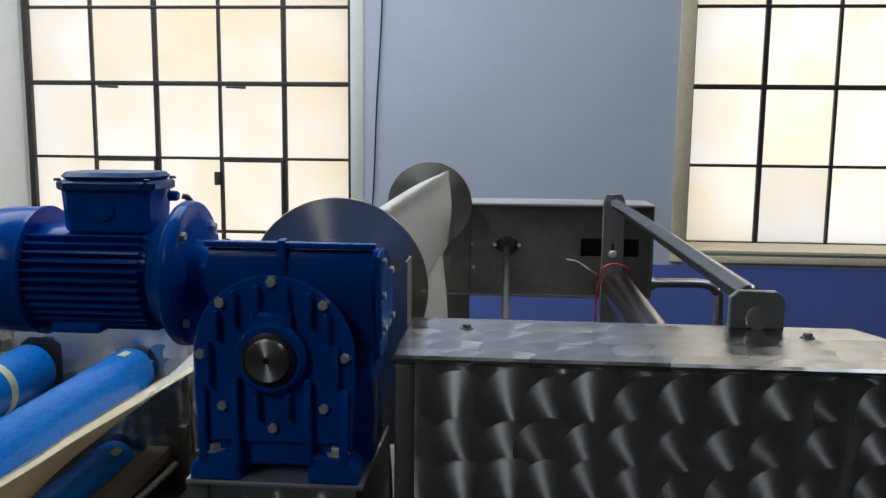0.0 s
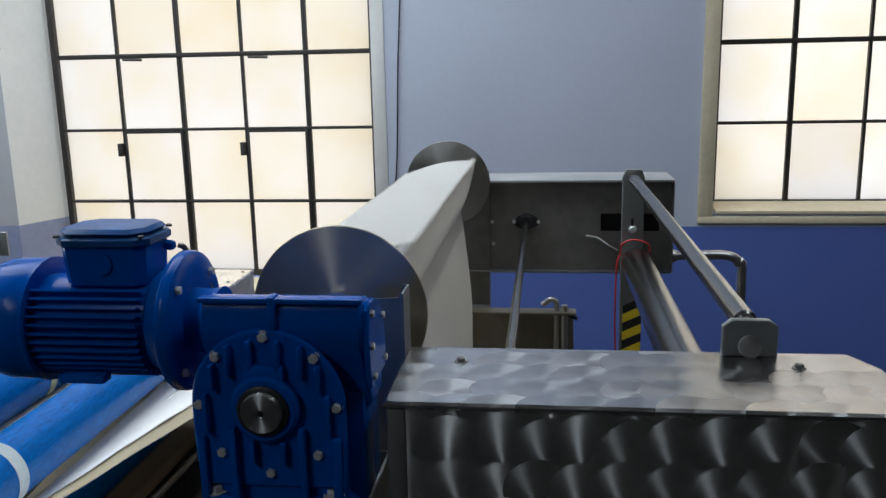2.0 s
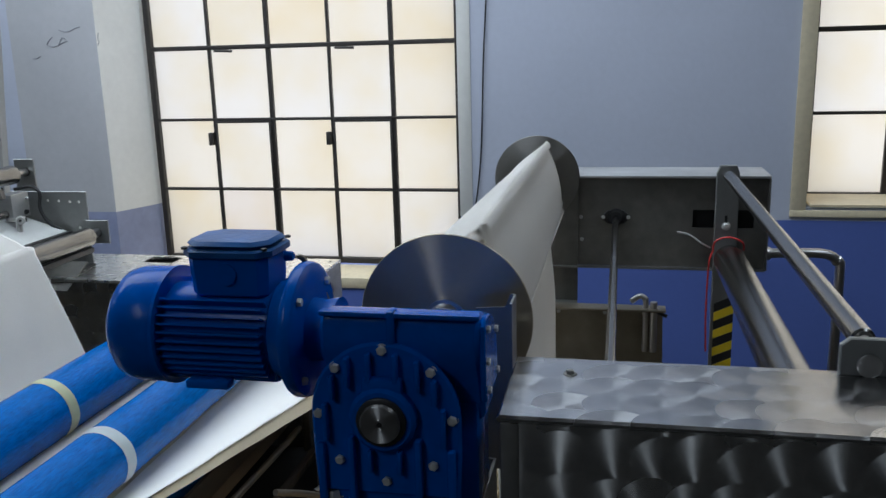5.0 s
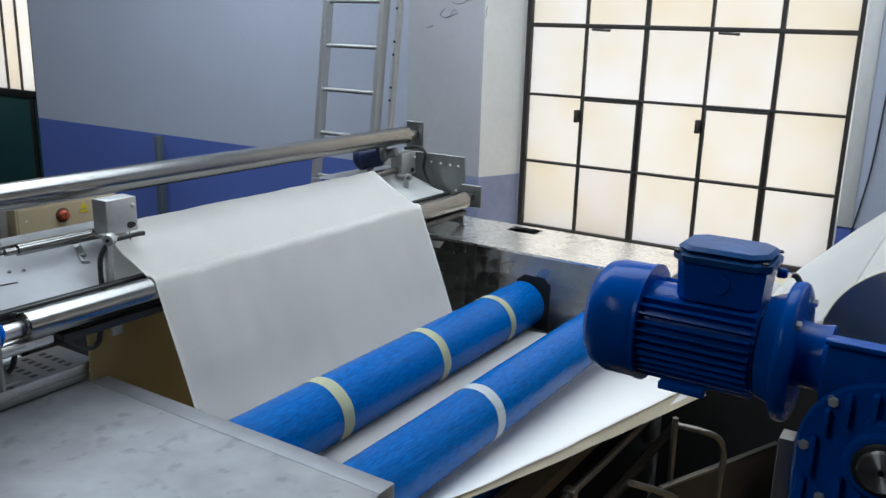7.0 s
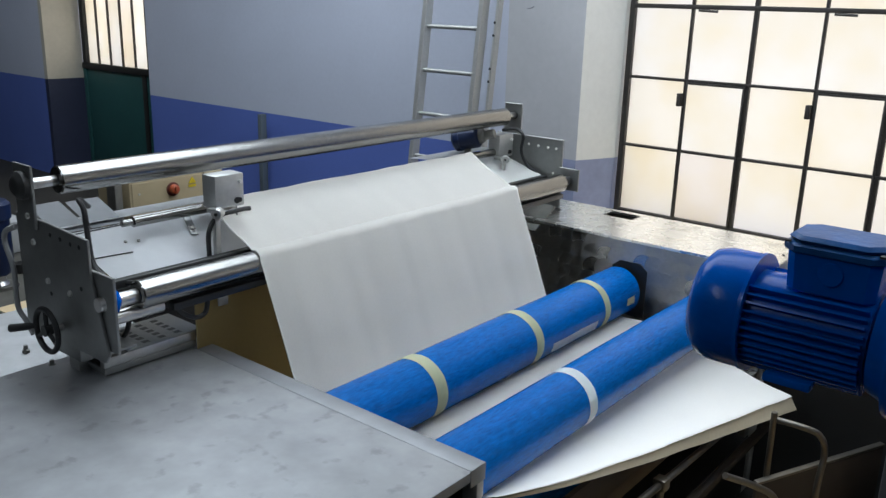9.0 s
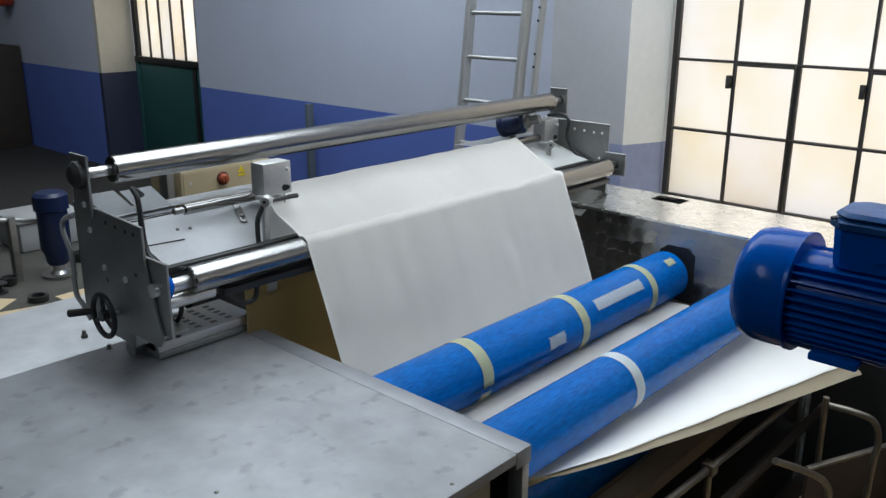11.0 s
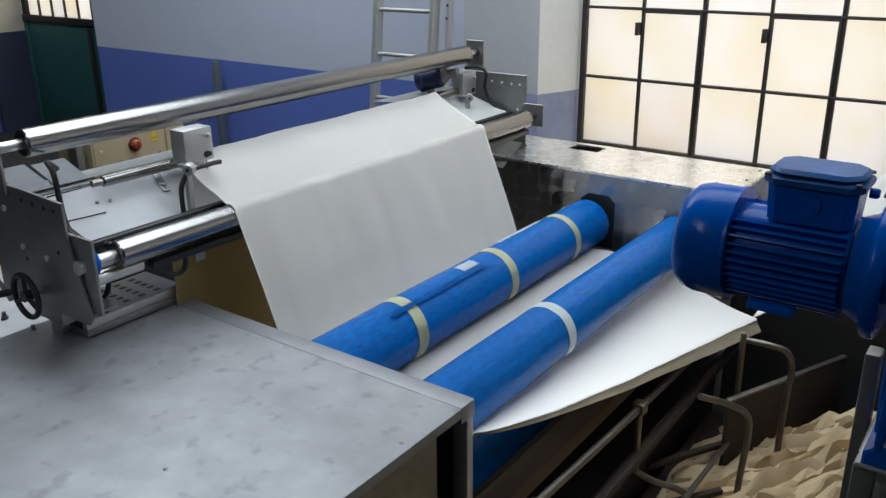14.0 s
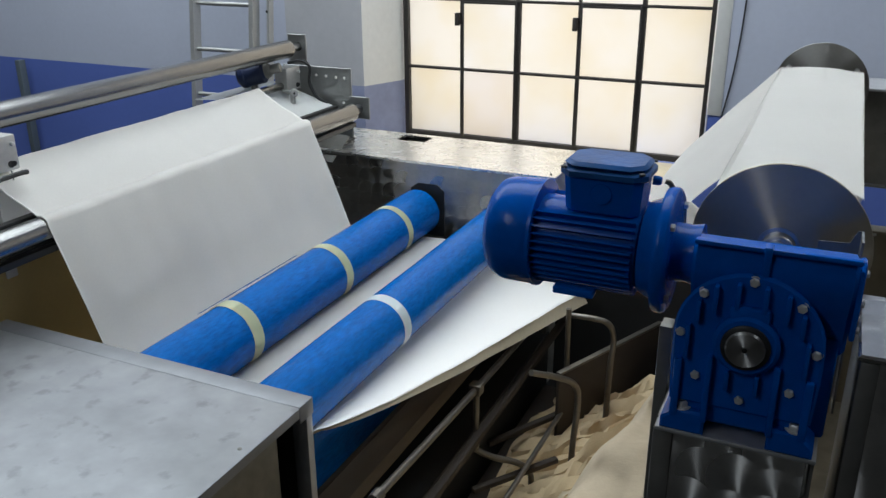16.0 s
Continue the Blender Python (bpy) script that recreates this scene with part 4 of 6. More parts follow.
part("hub", lathe([(0, 0.040), (0.004, 0.040), (0.005, 0.033), (0.028, 0.033), (0.030, 0.031), (0.030, 0.024), (0.06, 0.024)], (0, 0.0, 0), (0, -1, 0), 24), STEEL, reel)
part("shaft", rod((0, -0.22, 0), (0, L + 0.08, 0), 0.018, 20), STEEL, reel)
for k in range(3):
    a = math.radians(120 * k)
    part("bar", rod(((RC - 0.022) * math.cos(a), 0.005, (RC - 0.022) * math.sin(a)), ((RC - 0.022) * math.cos(a), L, (RC - 0.022) * math.sin(a)), 0.011, 12), STEEL, reel)
    # cloth face between this bar and the next, with uneven edges and a slight belly
    b = math.radians(120 * (k + 1))
    rows = []
    for i in range(15):
        f = -0.012 + 1.024 * i / 14
        c, d = Vector((math.cos(a), math.sin(a))) * RC, Vector((math.cos(b), math.sin(b))) * RC
        q = c.lerp(d, f)
        out = q.normalized() * (0.012 * math.sin(math.pi * min(max(f, 0.0), 1.0)))
        e0 = 0.130 + 0.018 * math.sin(5.1 * f + 2 * k) + 0.008 * math.sin(17 * f + k)
        e1 = L - 0.085 - 0.016 * math.sin(4.3 * f + 1.7 * k) - 0.006 * math.sin(15 * f)
        rows.append([(q.x + out.x, e0 + (e1 - e0) * j / 20 , q.y + out.y + 0.0015 * math.sin(7 * j / 20 + 3 * f + k)) for j in range(21)])
    part("cloth_wrap", sheet(rows, 0.002), CLOTH, reel, "white damp cloth stretched between bars")

# sheets of cloth that run on to the reel and off it; each moves with the bar that it touches
CY0, CY1 = 2.985, 4.555


def run_sheet(name, length, label, taper=0.0, sag=0.0, raw=CLOTH, over=()):
    """A sheet in its own space: it starts at the origin's line, or bends over the bar there, and runs along -z."""
    rows = [[(x, CY0 + 0.04 + (CY1 - CY0 - 0.06) * j / 18, z) for j in range(19)] for x, z in over]
    for i in range(26):
        f = i / 25
        y0 = CY0 + taper * f + 0.014 * math.sin(6 * f + 1) + 0.006 * math.sin(19 * f)
        y1 = CY1 + 0.022 * math.sin(5 * f) + 0.010 * math.sin(14 * f + 1)
        rows.append([(sag * math.sin(math.pi * f) + 0.004 * math.sin(9 * j / 18 + 4 * f) * f, y0 + (y1 - y0) * j / 18, -length * f) for j in range(19)])
    return thing(mesh_ob(name, sheet(rows, 0.002), raw), label, "cloth")


FEED = (0.632, 0.76)     # where the cloth dips into the bath
DROP = (-0.03, 1.185)    # where it falls from the slope
feed_sheet = run_sheet("falling_cloth", 0.74, "cream wet cloth falling from the reel into the tank", sag=0.02, raw=CLOTH)
drop_sheet = run_sheet("sloping_cloth", 0.46, "white cloth sloping down off the reel", taper=0.10, over=((0.026, 0.001), (0.017, 0.005), (0.007, 0.005)))
rows = []
for i in range(24):
    f = i / 23
    z = 1.20 - 0.62 * f
    x = -0.03 + 0.26 * min(1.0, 3.2 * f) ** 0.8 + 0.06 * f
    rows.append([(x + 0.02 * math.sin(14 * j / 30 + 2 * f) * f, 3.56 + 0.55 * min(1.0, 4 * f) + (0.99 - 0.55 * min(1.0, 4 * f)) * j / 30, z + 0.012 * math.sin(22 * j / 30) * f) for j in range(31)])
thing(mesh_ob("lifted_cloth", sheet(rows, 0.002), CLOTH), "white cloth lifted in folds out of the bin", "cloth")
# ---- left-hand machine: near table, far housing, wrapped rollers ----
TZ, TX, TY = 0.936, -0.598, 2.893
table = thing(empty("machine_table"), "worn stainless machine cover with smudged flat top", "machine")
bm = bmesh.new()
add_box(bm, -2.05, TX, 1.55, TY, TZ - 0.012, TZ, 0.003)
part("top", bm, TABLE, table)
part("edge_fold", box(-2.05, TX + 0.002, TY - 0.062, TY + 0.003, TZ - 0.05, TZ + 0.0015, 0.002), TABLE_EDGE, table)
part("inner_side", box(-2.05, TX - 0.004, TY - 0.006, TY, 0.05, TZ - 0.05), STEEL_DARK, table)
part("corner_post", box(TX - 0.05, TX, TY - 0.03, TY - 0.001, 0.05, TZ - 0.05, 0.003), STEEL_WORN, table)
part("edge_fold", box(TX - 0.004, TX + 0.002, 1.55, TY - 0.064, TZ - 0.03, TZ - 0.001), TABLE_EDGE, table)
part("end_panel", box(TX - 0.06, TX - 0.054, 1.55, TY - 0.10, 0.05, TZ - 0.03), STEEL_DARK, table)
part("front_panel", box(-2.05, TX - 0.06, 1.55, 1.556, 0.05, TZ - 0.03), STEEL_DARK, table)
part("lower_cover", box(-2.63, -2.05, 1.75, 2.84, 0.80, TZ - 0.010, 0.004), STEEL_WORN, table, "bright lower cover plate")
part("plinth", box(-2.58, TX - 0.10, 1.60, TY - 0.10, 0.0, 0.80), DARK, table)
for x, y in ((-0.606, 2.612), (-1.401, 1.856), (-1.0, 2.2)):
    part("screw", lathe([(0, 0.006), (0.002, 0.006), (0.004, 0.003)], (x - 0.02, y, TZ - 0.0005), (x - 0.02, y, 2), 12), STEEL_DARK, table)

UZ, UY, UY1 = 1.067, 4.775, 5.275
farbox = thing(empty("machine_housing"), "long stainless housing with swirl-ground face and slotted top", "machine")
EX = -0.505
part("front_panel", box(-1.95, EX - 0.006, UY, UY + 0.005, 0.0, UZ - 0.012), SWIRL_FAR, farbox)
bm = bmesh.new()
hx0, hx1, hy0, hy1 = -1.50, -1.335, 5.125, 5.235
for a, b, c, d in ((-1.98, hx0, UY - 0.004, UY1), (hx1, EX, UY - 0.004, UY1), (hx0, hx1, UY - 0.004, hy0), (hx0, hx1, hy1, UY1)):
    add_box(bm, a, b, c, d, UZ - 0.012, UZ)
part("top_panel", bm, STEEL_TOP, farbox, "smudged top with a cut-out, whitened for window glare")
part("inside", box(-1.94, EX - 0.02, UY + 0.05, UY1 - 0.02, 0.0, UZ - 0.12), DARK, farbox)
part("back_panel", box(-1.98, EX - 0.006, UY1 - 0.006, UY1, 0.0, UZ - 0.012), STEEL_DARK, farbox)
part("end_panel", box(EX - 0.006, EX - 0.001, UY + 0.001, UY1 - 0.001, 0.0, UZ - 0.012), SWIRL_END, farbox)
for y in (UY + 0.04, UY + 0.25, UY1 - 0.05):
    part("screw", lathe([(0, 0.006), (0.003, 0.006)], (EX - 0.035, y, UZ), (EX - 0.035, y, 9), 10), BLACK, farbox)
part("roller_slot", plate([(-1.24, 0.70), (-1.24, 0.93), (-1.20, 0.96), (-1.10, 0.96), (-1.06, 0.93), (-1.06, 0.70)], UY - 0.004, UY - 0.001, "y"), BLACK, farbox)
# Added sheet: its dark colour stands for the black shade behind the trolley.
part("dark_skirt", box(EX, 0.45, UY + 0.10, UY + 0.104, 0.0, 0.84), DARK, farbox, "dark sheet added for the shade beside the housing")
part("end_post", box(EX - 0.035, EX, UY - 0.05, UY - 0.005, 0.0, 0.60, 0.003), STEEL_DARK, farbox)

BY0, BY1 = 2.897, 4.745


def wrapped_roller(x, z, r, tapes, label, flap=False):
    """A roller wrapped in blue film and bound with tape."""
    root = thing(empty("wrapped_roller", pose(x, BY0, z)), label, "roller", "blue wrapped rollers")
    n = BY1 - BY0
    bm = bmesh.new()
    seg, rows = 48, 60
    rings = []
    for i in range(rows + 1):
        y = n * i / rows
        ring = []
        for k in range(seg):
            a = math.tau * k / seg
            w = 0.0016 * noise.noise((3.2 * math.cos(a), y * 1.3, 3.2 * math.sin(a) + x * 9)) + 0.0008 * noise.noise((9 * math.cos(a), y * 5, 9 * math.sin(a)))
            ring.append(bm.verts.new(((r + w) * math.cos(a), y, (r + w) * math.sin(a))))
        rings.append(ring)
    for r0, r1 in zip(rings, rings[1:]):
        for k in range(seg):
            bm.faces.new((r0[k], r1[k], r1[(k + 1) % seg], r0[(k + 1) % seg]))
    bm.faces.new(rings[0]), bm.faces.new(rings[-1][::-1])
    part("film_wrap", bm, FILM, root)
    for y, w, skew, mat in tapes:
        bm = bmesh.new()
        prev = None
        for k in range(49):
            a = math.tau * k / 48
            yy = y - BY0 + skew * math.sin(a + 1.0)
            e = 0.004 * noise.noise((a * 2, y, 0))
            rr = r + 0.0028
            pair = [bm.verts.new((rr * math.cos(a), yy - w / 2 + e, rr * math.sin(a))), bm.verts.new((rr * math.cos(a), yy + w / 2 + e * 0.6, rr * math.sin(a)))]
            if prev:
                bm.faces.new((prev[0], prev[1], pair[1], pair[0]))
            prev = pair
        bmesh.ops.solidify(bm, geom=bm.faces[:], thickness=0.0012)
        part("tape_band", bm, mat, root)
    if tapes:
        def patch(y0, y1, a0, a1, mat, name, lift=0.003):
            rows = []
            for i in range(7):
                a = a0 + (a1 - a0) * i / 6
                rows.append([((r + lift + 0.001 * math.sin(i * 2 + j)) * math.cos(a), y0 + (y1 - y0) * j / 8 - BY0 + 0.006 * math.sin(3 * i + j), (r + lift + 0.001 * math.sin(i * 2 + j)) * math.sin(a)) for j in range(9)])
            part(name, sheet(rows, 0.0008), mat, root)
        patch(4.62, 4.69, 0.9, 1.2, TAPE, "tape_patch")
    if flap:
        patch(3.66, 3.76, 0.05, 0.45, PAPER, "paper_label")
        patch(4.0, 4.36, 0.55, 0.95, PAPER, "torn_film_strip", 0.004)
        patch(3.2, 3.78, -0.22, -0.05, FILM, "film_flap", 0.010)
    part("spindle", rod((0, n - 0.02, 0), (0, n + 0.1, 0), 0.03, 16), STEEL, root)
    part("spindle", rod((0, 0.02, 0), (0, -0.1, 0), 0.03, 16), STEEL, root)
    return root


roller_1 = wrapped_roller(-1.187, 0.820, 0.1135, ((3.295, 0.055, 0.006, TAPE), (3.90, 0.050, 0.004, TAPE), (4.44, 0.045, 0.003, TAPE)),
                          "blue film-wrapped roller with cream tape bands and paper label", True)
roller_2 = wrapped_roller(-0.742, 0.830, 0.101, ((3.56, 0.050, 0.003, TAPE_WHITE),), "roller wrapped in blue film with a white tape band")
roller_3 = wrapped_roller(-0.83, 0.42, 0.10, ((3.02, 0.03, 0.002, TAPE_WHITE),), "lower roller wrapped in dark blue film beneath the cloth")

# cloth over the pair of wrapped rollers: it comes down from the stretcher, runs below them and folds over at the edge
Y0c, Y1c = 3.00, 4.52
prof = [(-2.06, 1.335), (-2.03, 1.375), (-1.98, 1.392), (-1.80, 1.336), (-1.72, 1.303), *[(-1.66 + 0.0415 * math.cos(math.radians(a)), 1.240 + 0.0415 * math.sin(math.radians(a))) for a in (112, 95, 78, 61, 44, 27)], (-1.50, 0.98), (-1.42, 0.79), (-1.345, 0.71)]
rows = []
for i, (x, z) in enumerate(prof):
    f = i / (len(prof) - 1)
    wid = 0.03 * math.sin(3 * f)
    near = Y0c + (0.05 if x < -1.9 else 0.0) - 0.01 * f - (0.05 * max(0, f - 0.7))
    far = Y1c + (0.08 if x < -1.8 else 0.0) - 0.10 * max(0, f - 0.6)
    rows.append([(x + (0.006 * noise.noise((j * 0.25, f * 4, 3)) + 0.004 * noise.noise((j * 0.55, f * 1.5, 8))) * max(0, f - 0.5) * 2, near + (far - near) * j / 60, z + 0.003 * noise.noise((j * 0.3, f * 3, 0))) for j in range(61)])
stretched = thing(empty("hanging_cloth"), "white cotton cloth hanging tight over a steel roller", "cloth")
part("cloth_sheet", sheet(rows, 0.0025), CLOTH, stretched)
for e in (0, -1):
    part("selvedge", add_tube(bmesh.new(), [r[e] for r in rows], 0.0028, 6), CLOTH, stretched)
rows = []
for i in range(12):
    f = i / 11
    x = -1.345 + (-0.76 + 1.345) * f
    rows.append([(x, 2.93 + (4.66 - 2.93) * j / 30, 0.698 + 0.03 * f + 0.02 * math.sin(math.pi * f) + 0.004 * noise.noise((j * 0.4, f * 5, 9))) for j in range(31)])
thing(mesh_ob("flat_cloth", sheet(rows, 0.0025), CLOTH), "white cloth lying between the wrapped rollers", "cloth")
A0, B0 = Vector((-0.585, 2.90, 0.835)), Vector((-0.325, 4.70, 0.585))
HINGE = Vector((-0.60, 2.90, 0.805))       # the apron swings about the line from here to its far inner corner
ALONG = (Vector((-0.74, 4.70, 0.70)) - HINGE).normalized()
side_ = ALONG.cross(Vector((0, 0, 1))).normalized()
APRON_REST = Matrix((side_, ALONG, side_.cross(ALONG))).transposed().to_4x4()
APRON_REST.translation = HINGE
apron = thing(empty("cloth_apron", APRON_REST), "white cloth apron with a frayed edge swinging below the roller", "cloth")


def apron_sheet(drop, f0, f1, n, fray=0.0):
    """Part of the apron, from f0 to f1 of its width, drop below its top face."""
    back = APRON_REST.inverted()
    rows = []
    for i in range(n + 1):
        f = f0 + (f1 - f0) * i / n
        line = []
        for j in range(91):
            g = j / 90
            inner = Vector((-0.74, 2.897 + (4.70 - 2.897) * g, 0.728 - 0.03 * g))
            edge = A0.lerp(B0, g) + Vector((0.05 * math.sin(math.pi * g ** 0.6), 0, 0.010 * math.sin(math.pi * g) + 0.002 * noise.noise((g * 7, 0, 2))))
            p = inner.lerp(edge, f + (fray * (0.5 + noise.noise((g * 70, f * 3, 1)) + 0.6 * noise.noise((g * 190, f * 3, 7))) if i == n else 0.0))
            p.z -= 0.022 * math.sin(math.pi * min(max(f, 0.0), 1.0)) * (0.25 + 0.75 * g) + drop - 0.003 * noise.noise((g * 9, f * 3, 5))
            line.append(back @ p)
        rows.append(line)
    return sheet(rows)


part("top_face", apron_sheet(0.0, 0.0, 0.985, 14), CLOTH, apron)
part("reverse_face", apron_sheet(0.004, -0.36, 0.985, 18), CLOTH_BACK, apron, "reverse of the cloth, creamed for its weaker light")
back_ = APRON_REST.inverted()
rows = []
for k in range(6):
    f = k / 5
    line_ = []
    for j in range(91):
        g = j / 90
        e = A0.lerp(B0, g) + Vector((0.05 * math.sin(math.pi * g ** 0.6), 0, 0.010 * math.sin(math.pi * g) + 0.002 * noise.noise((g * 7, 0, 2))))
        fall = 0.006 + 0.066 * g ** 0.8 + 0.004 * noise.noise((g * 6, 3, 0)) + (0.003 * noise.noise((g * 90, 1, 0)) if k == 5 else 0.0)
        e += Vector((-0.004 + 0.032 * f * g ** 0.6 + 0.002 * noise.noise((g * 9, f * 3, 6)), 0, -0.004 - 0.72 * fall * f))
        line_.append(back_ @ e)
    rows.append(line_)
part("folded_hem", sheet(rows, 0.0015), CLOTH_BACK, apron, "turned-down edge of the cloth, creamed for its weaker light")
part("frayed_hem", apron_sheet(0.002, 0.975, 1.0, 2, 0.008), CLOTH, apron, "frayed raw edge")
# reverse side of the cloth below the stretcher; ochre carries its dim light
rows = [[(-1.79 + 0.006 * math.sin(9 * j / 12 + 3 * f), 2.835 + 0.95 * j / 12, 1.20 - 0.66 * f) for j in range(13)] for f in (0, 0.25, 0.5, 0.75, 1.0)]
reverse = thing(empty("cloth_reverse"), "reverse side of the cloth under the stretcher, ochre for its dim light", "cloth")
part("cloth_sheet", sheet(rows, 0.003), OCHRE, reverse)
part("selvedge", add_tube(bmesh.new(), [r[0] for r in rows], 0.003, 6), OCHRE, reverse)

# ---- stretcher frame on the left machine ----
SY0, SY1 = 2.43, 5.03


def hand_wheel(c):
    root = thing(empty("hand_wheel", pose(*c)), "black spoked hand wheel with crank grip", "hand wheel")
    bm = bmesh.new()
    ring = [(0.068 * math.cos(k * math.tau / 28), 0, 0.068 * math.sin(k * math.tau / 28)) for k in range(29)]
    add_tube(bm, ring, 0.009, 10)
    part("rim", bm, BLACK, root)
    for k in range(3):
        a = math.radians(90 + 120 * k)
        part("spoke", rod((0.012 * math.cos(a), 0, 0.012 * math.sin(a)), (0.064 * math.cos(a), 0, 0.064 * math.sin(a)), 0.007, 8), BLACK, root)
    part("hub", lathe([(0, 0.018), (0.03, 0.016)], (0, -0.01, 0), (0, 1, 0), 16), BLACK, root)
    part("grip", lathe([(0, 0.008), (0.02, 0.012), (0.07, 0.013), (0.075, 0.008)], (-0.066, -0.005, 0.0), (-0.10, -0.07, 0.0), 12), BLACK, root)
    return root


def side_plate(y, name_label, near):
    root = thing(empty("stretcher_plate"), name_label, "machine plate", "stretcher side plates")
    s = 1 if near else -1
    y1 = y + 0.010
    part("main_plate", plate([(-2.135, 1.045), (-2.135, 1.43), (-1.96, 1.43), (-1.705, 1.42), (-1.705, 1.32), (-1.635, 1.08), (-1.66, 1.05)] if near else [(-2.13, UZ + 0.004), (-2.13, 1.44), (-1.96, 1.44), (-1.71, 1.44), (-1.71, UZ + 0.004)], y, y1, "y", 0.002), PLATE, root)
    part("strap", plate([(-2.095, 1.40), (-2.095, 1.598), (-1.985, 1.598), (-1.985, 1.40)], y - 0.012 * s, y1 - 0.012 * s, "y", 0.002), PLATE, root)
    part("strap", plate([(-1.735, 1.09), (-1.735, 1.325), (-1.600, 1.325), (-1.600, 1.09)] if near else [(-1.72, 1.185), (-1.72, 1.30), (-1.60, 1.30), (-1.60, 1.185)], y + 0.011 * s, y1 + 0.011 * s, "y", 0.002), PLATE, root)
    for x, z in ((-1.92, 1.395), (-1.86, 1.393), (-1.80, 1.39), (-1.75, 1.39), (-1.95, 1.20), (-1.76, 1.26)):
        bm = lathe([(0, 0.007), (0.001, 0.007)], (x, y - 0.0002, z), (x, -9, z), 12)
        part("bolt_hole", bm, CLOTH if not near else BLACK, root)
    for x, z in ((-2.06, 1.565), (-2.02, 1.44), (-2.00, 1.36), (-1.93, 1.25), (-1.80, 1.24)):
        part("bolt", add_bolt(bmesh.new(), x, y - 0.013 if near else y1 + 0.013, z, 0.010, 0.008, (0, -s, 0)), ZINC, root)
    part("foot", box(-2.12, -1.72, y + 0.012, y + 0.14, 1.046, 1.054) if near else box(-2.12, -1.70, y - 0.16, y, UZ + 0.001, UZ + 0.012), PLATE if near else DARK, root)
    if not near:
        part("ramp", plate([(y - 0.30, UZ - 0.05), (y - 0.30, UZ - 0.044), (y - 0.12, UZ + 0.052), (y - 0.115, UZ + 0.046)], -1.99, -1.66, "x"), STEEL_DARK, root)
    for x, z in ((-2.03, 1.535), (-1.66, 1.240)):
        k = 1.0 if near else 0.5
        bm = lathe([(0, 0.045 * k), (0.018, 0.043 * k), (0.030, 0.030 * k), (0.034, 0.024 * k)], (x, y - 0.012 * s if z > 1.4 else y + 0.012 * s + (0.010 if near else 0), z), (x, -99 if z > 1.4 and near else 99 if z > 1.4 else (99 if near else -99), z), 24)
        part("bearing", bm, BLUE if near and z < 1.4 else DARK, root)
    return root


plate_near = side_plate(SY0, "grey steel side plate with hand wheel and bearings", True)
side_plate(SY1, "grey steel side plate with holes at the far end", False)
wheel = hand_wheel((-1.90, SY0 - 0.05, 1.105))
thing(mesh_ob("wheel_spindle", rod((-1.90, SY0 - 0.05, 1.105), (-1.90, SY0 + 0.05, 1.105), 0.010, 12), STEEL), "short steel spindle behind the hand wheel", "spindle")
part("slide_base", box(-1.99, -1.80, 2.50, 2.84, TZ + 0.006, TZ + 0.030, 0.003), PLATE, plate_near)
part("slide_rail", box(-1.99, -1.965, 2.50, 2.84, TZ + 0.030, TZ + 0.062, 0.002), STEEL, plate_near)
part("slide_rail", box(-1.825, -1.80, 2.50, 2.84, TZ + 0.030, TZ + 0.062, 0.002), STEEL, plate_near)
slide_ = part("slide_plate", box(-1.995, -1.795, 2.58, 2.86, TZ + 0.063, TZ + 0.071, 0.002), PLATE, plate_near)
for hx in (-1.96, -1.925, -1.89, -1.855, -1.82):
    for hy in (2.66, 2.72, 2.78):
        part("hole", box(hx - 0.010, hx + 0.010, hy - 0.012, hy + 0.012, TZ + 0.0708, TZ + 0.0714), BLACK, slide_)
part("riser", box(-1.98, -1.83, SY0 + 0.012, 2.56, TZ + 0.062, 1.046, 0.003), PLATE, plate_near)
part("foot_block", box(-1.96, -1.90, 2.47, 2.52, TZ + 0.0, TZ + 0.10, 0.003), ALU, plate_near)
for x in (-2.20, -2.02):
    thing(mesh_ob("levelling_foot", lathe([(0, 0.012), (0.010, 0.012), (0.012, 0.007), (0.026, 0.007)], (x, 2.44, TZ - 0.010), (x, 2.44, 2), 12), STEEL_DARK), "small dark steel levelling screw", "foot")
steel_roller("stretcher_roller", "long polished steel roller of the stretcher", (-2.03, SY0 - 0.01, 1.535), (-2.03, 9, 1.535), 0.045, 2.426, 0.10, ((0, 0.099, 0.017), (2.527, 2.62, 0.017)))
steel_roller("stretcher_roller", "long polished steel roller under the cloth", (-1.665, SY0 - 0.005, 1.2325), (-1.665, 9, 1.2325), 0.045, 2.40, 0.128, ((0, 0.127, 0.022), (2.529, 2.62, 0.018)))
thing(mesh_ob("tie_rod", rod((-1.68, SY0 + 0.022, 1.175), (-1.68, SY0 + 0.21, 1.175), 0.022, 16), STEEL), "short steel stub shaft below the roller", "rod")
thing(mesh_ob("guide_bar", lathe([(0, 0.012), (0.04, 0.012), (0.04, 0.019), (2.2, 0.019), (2.2, 0.012)], (-2.03, 2.73, 1.355), (-2.03, 9, 1.355), 24), ROLLER), "polished guide bar behind the cloth", "bar")
thing(mesh_ob("cross_beam", box(-1.93, -1.87, SY0 + 0.011, SY1 - 0.011, 1.135, 1.175, 0.004), DARK), "dark square steel beam between the plates", "beam")

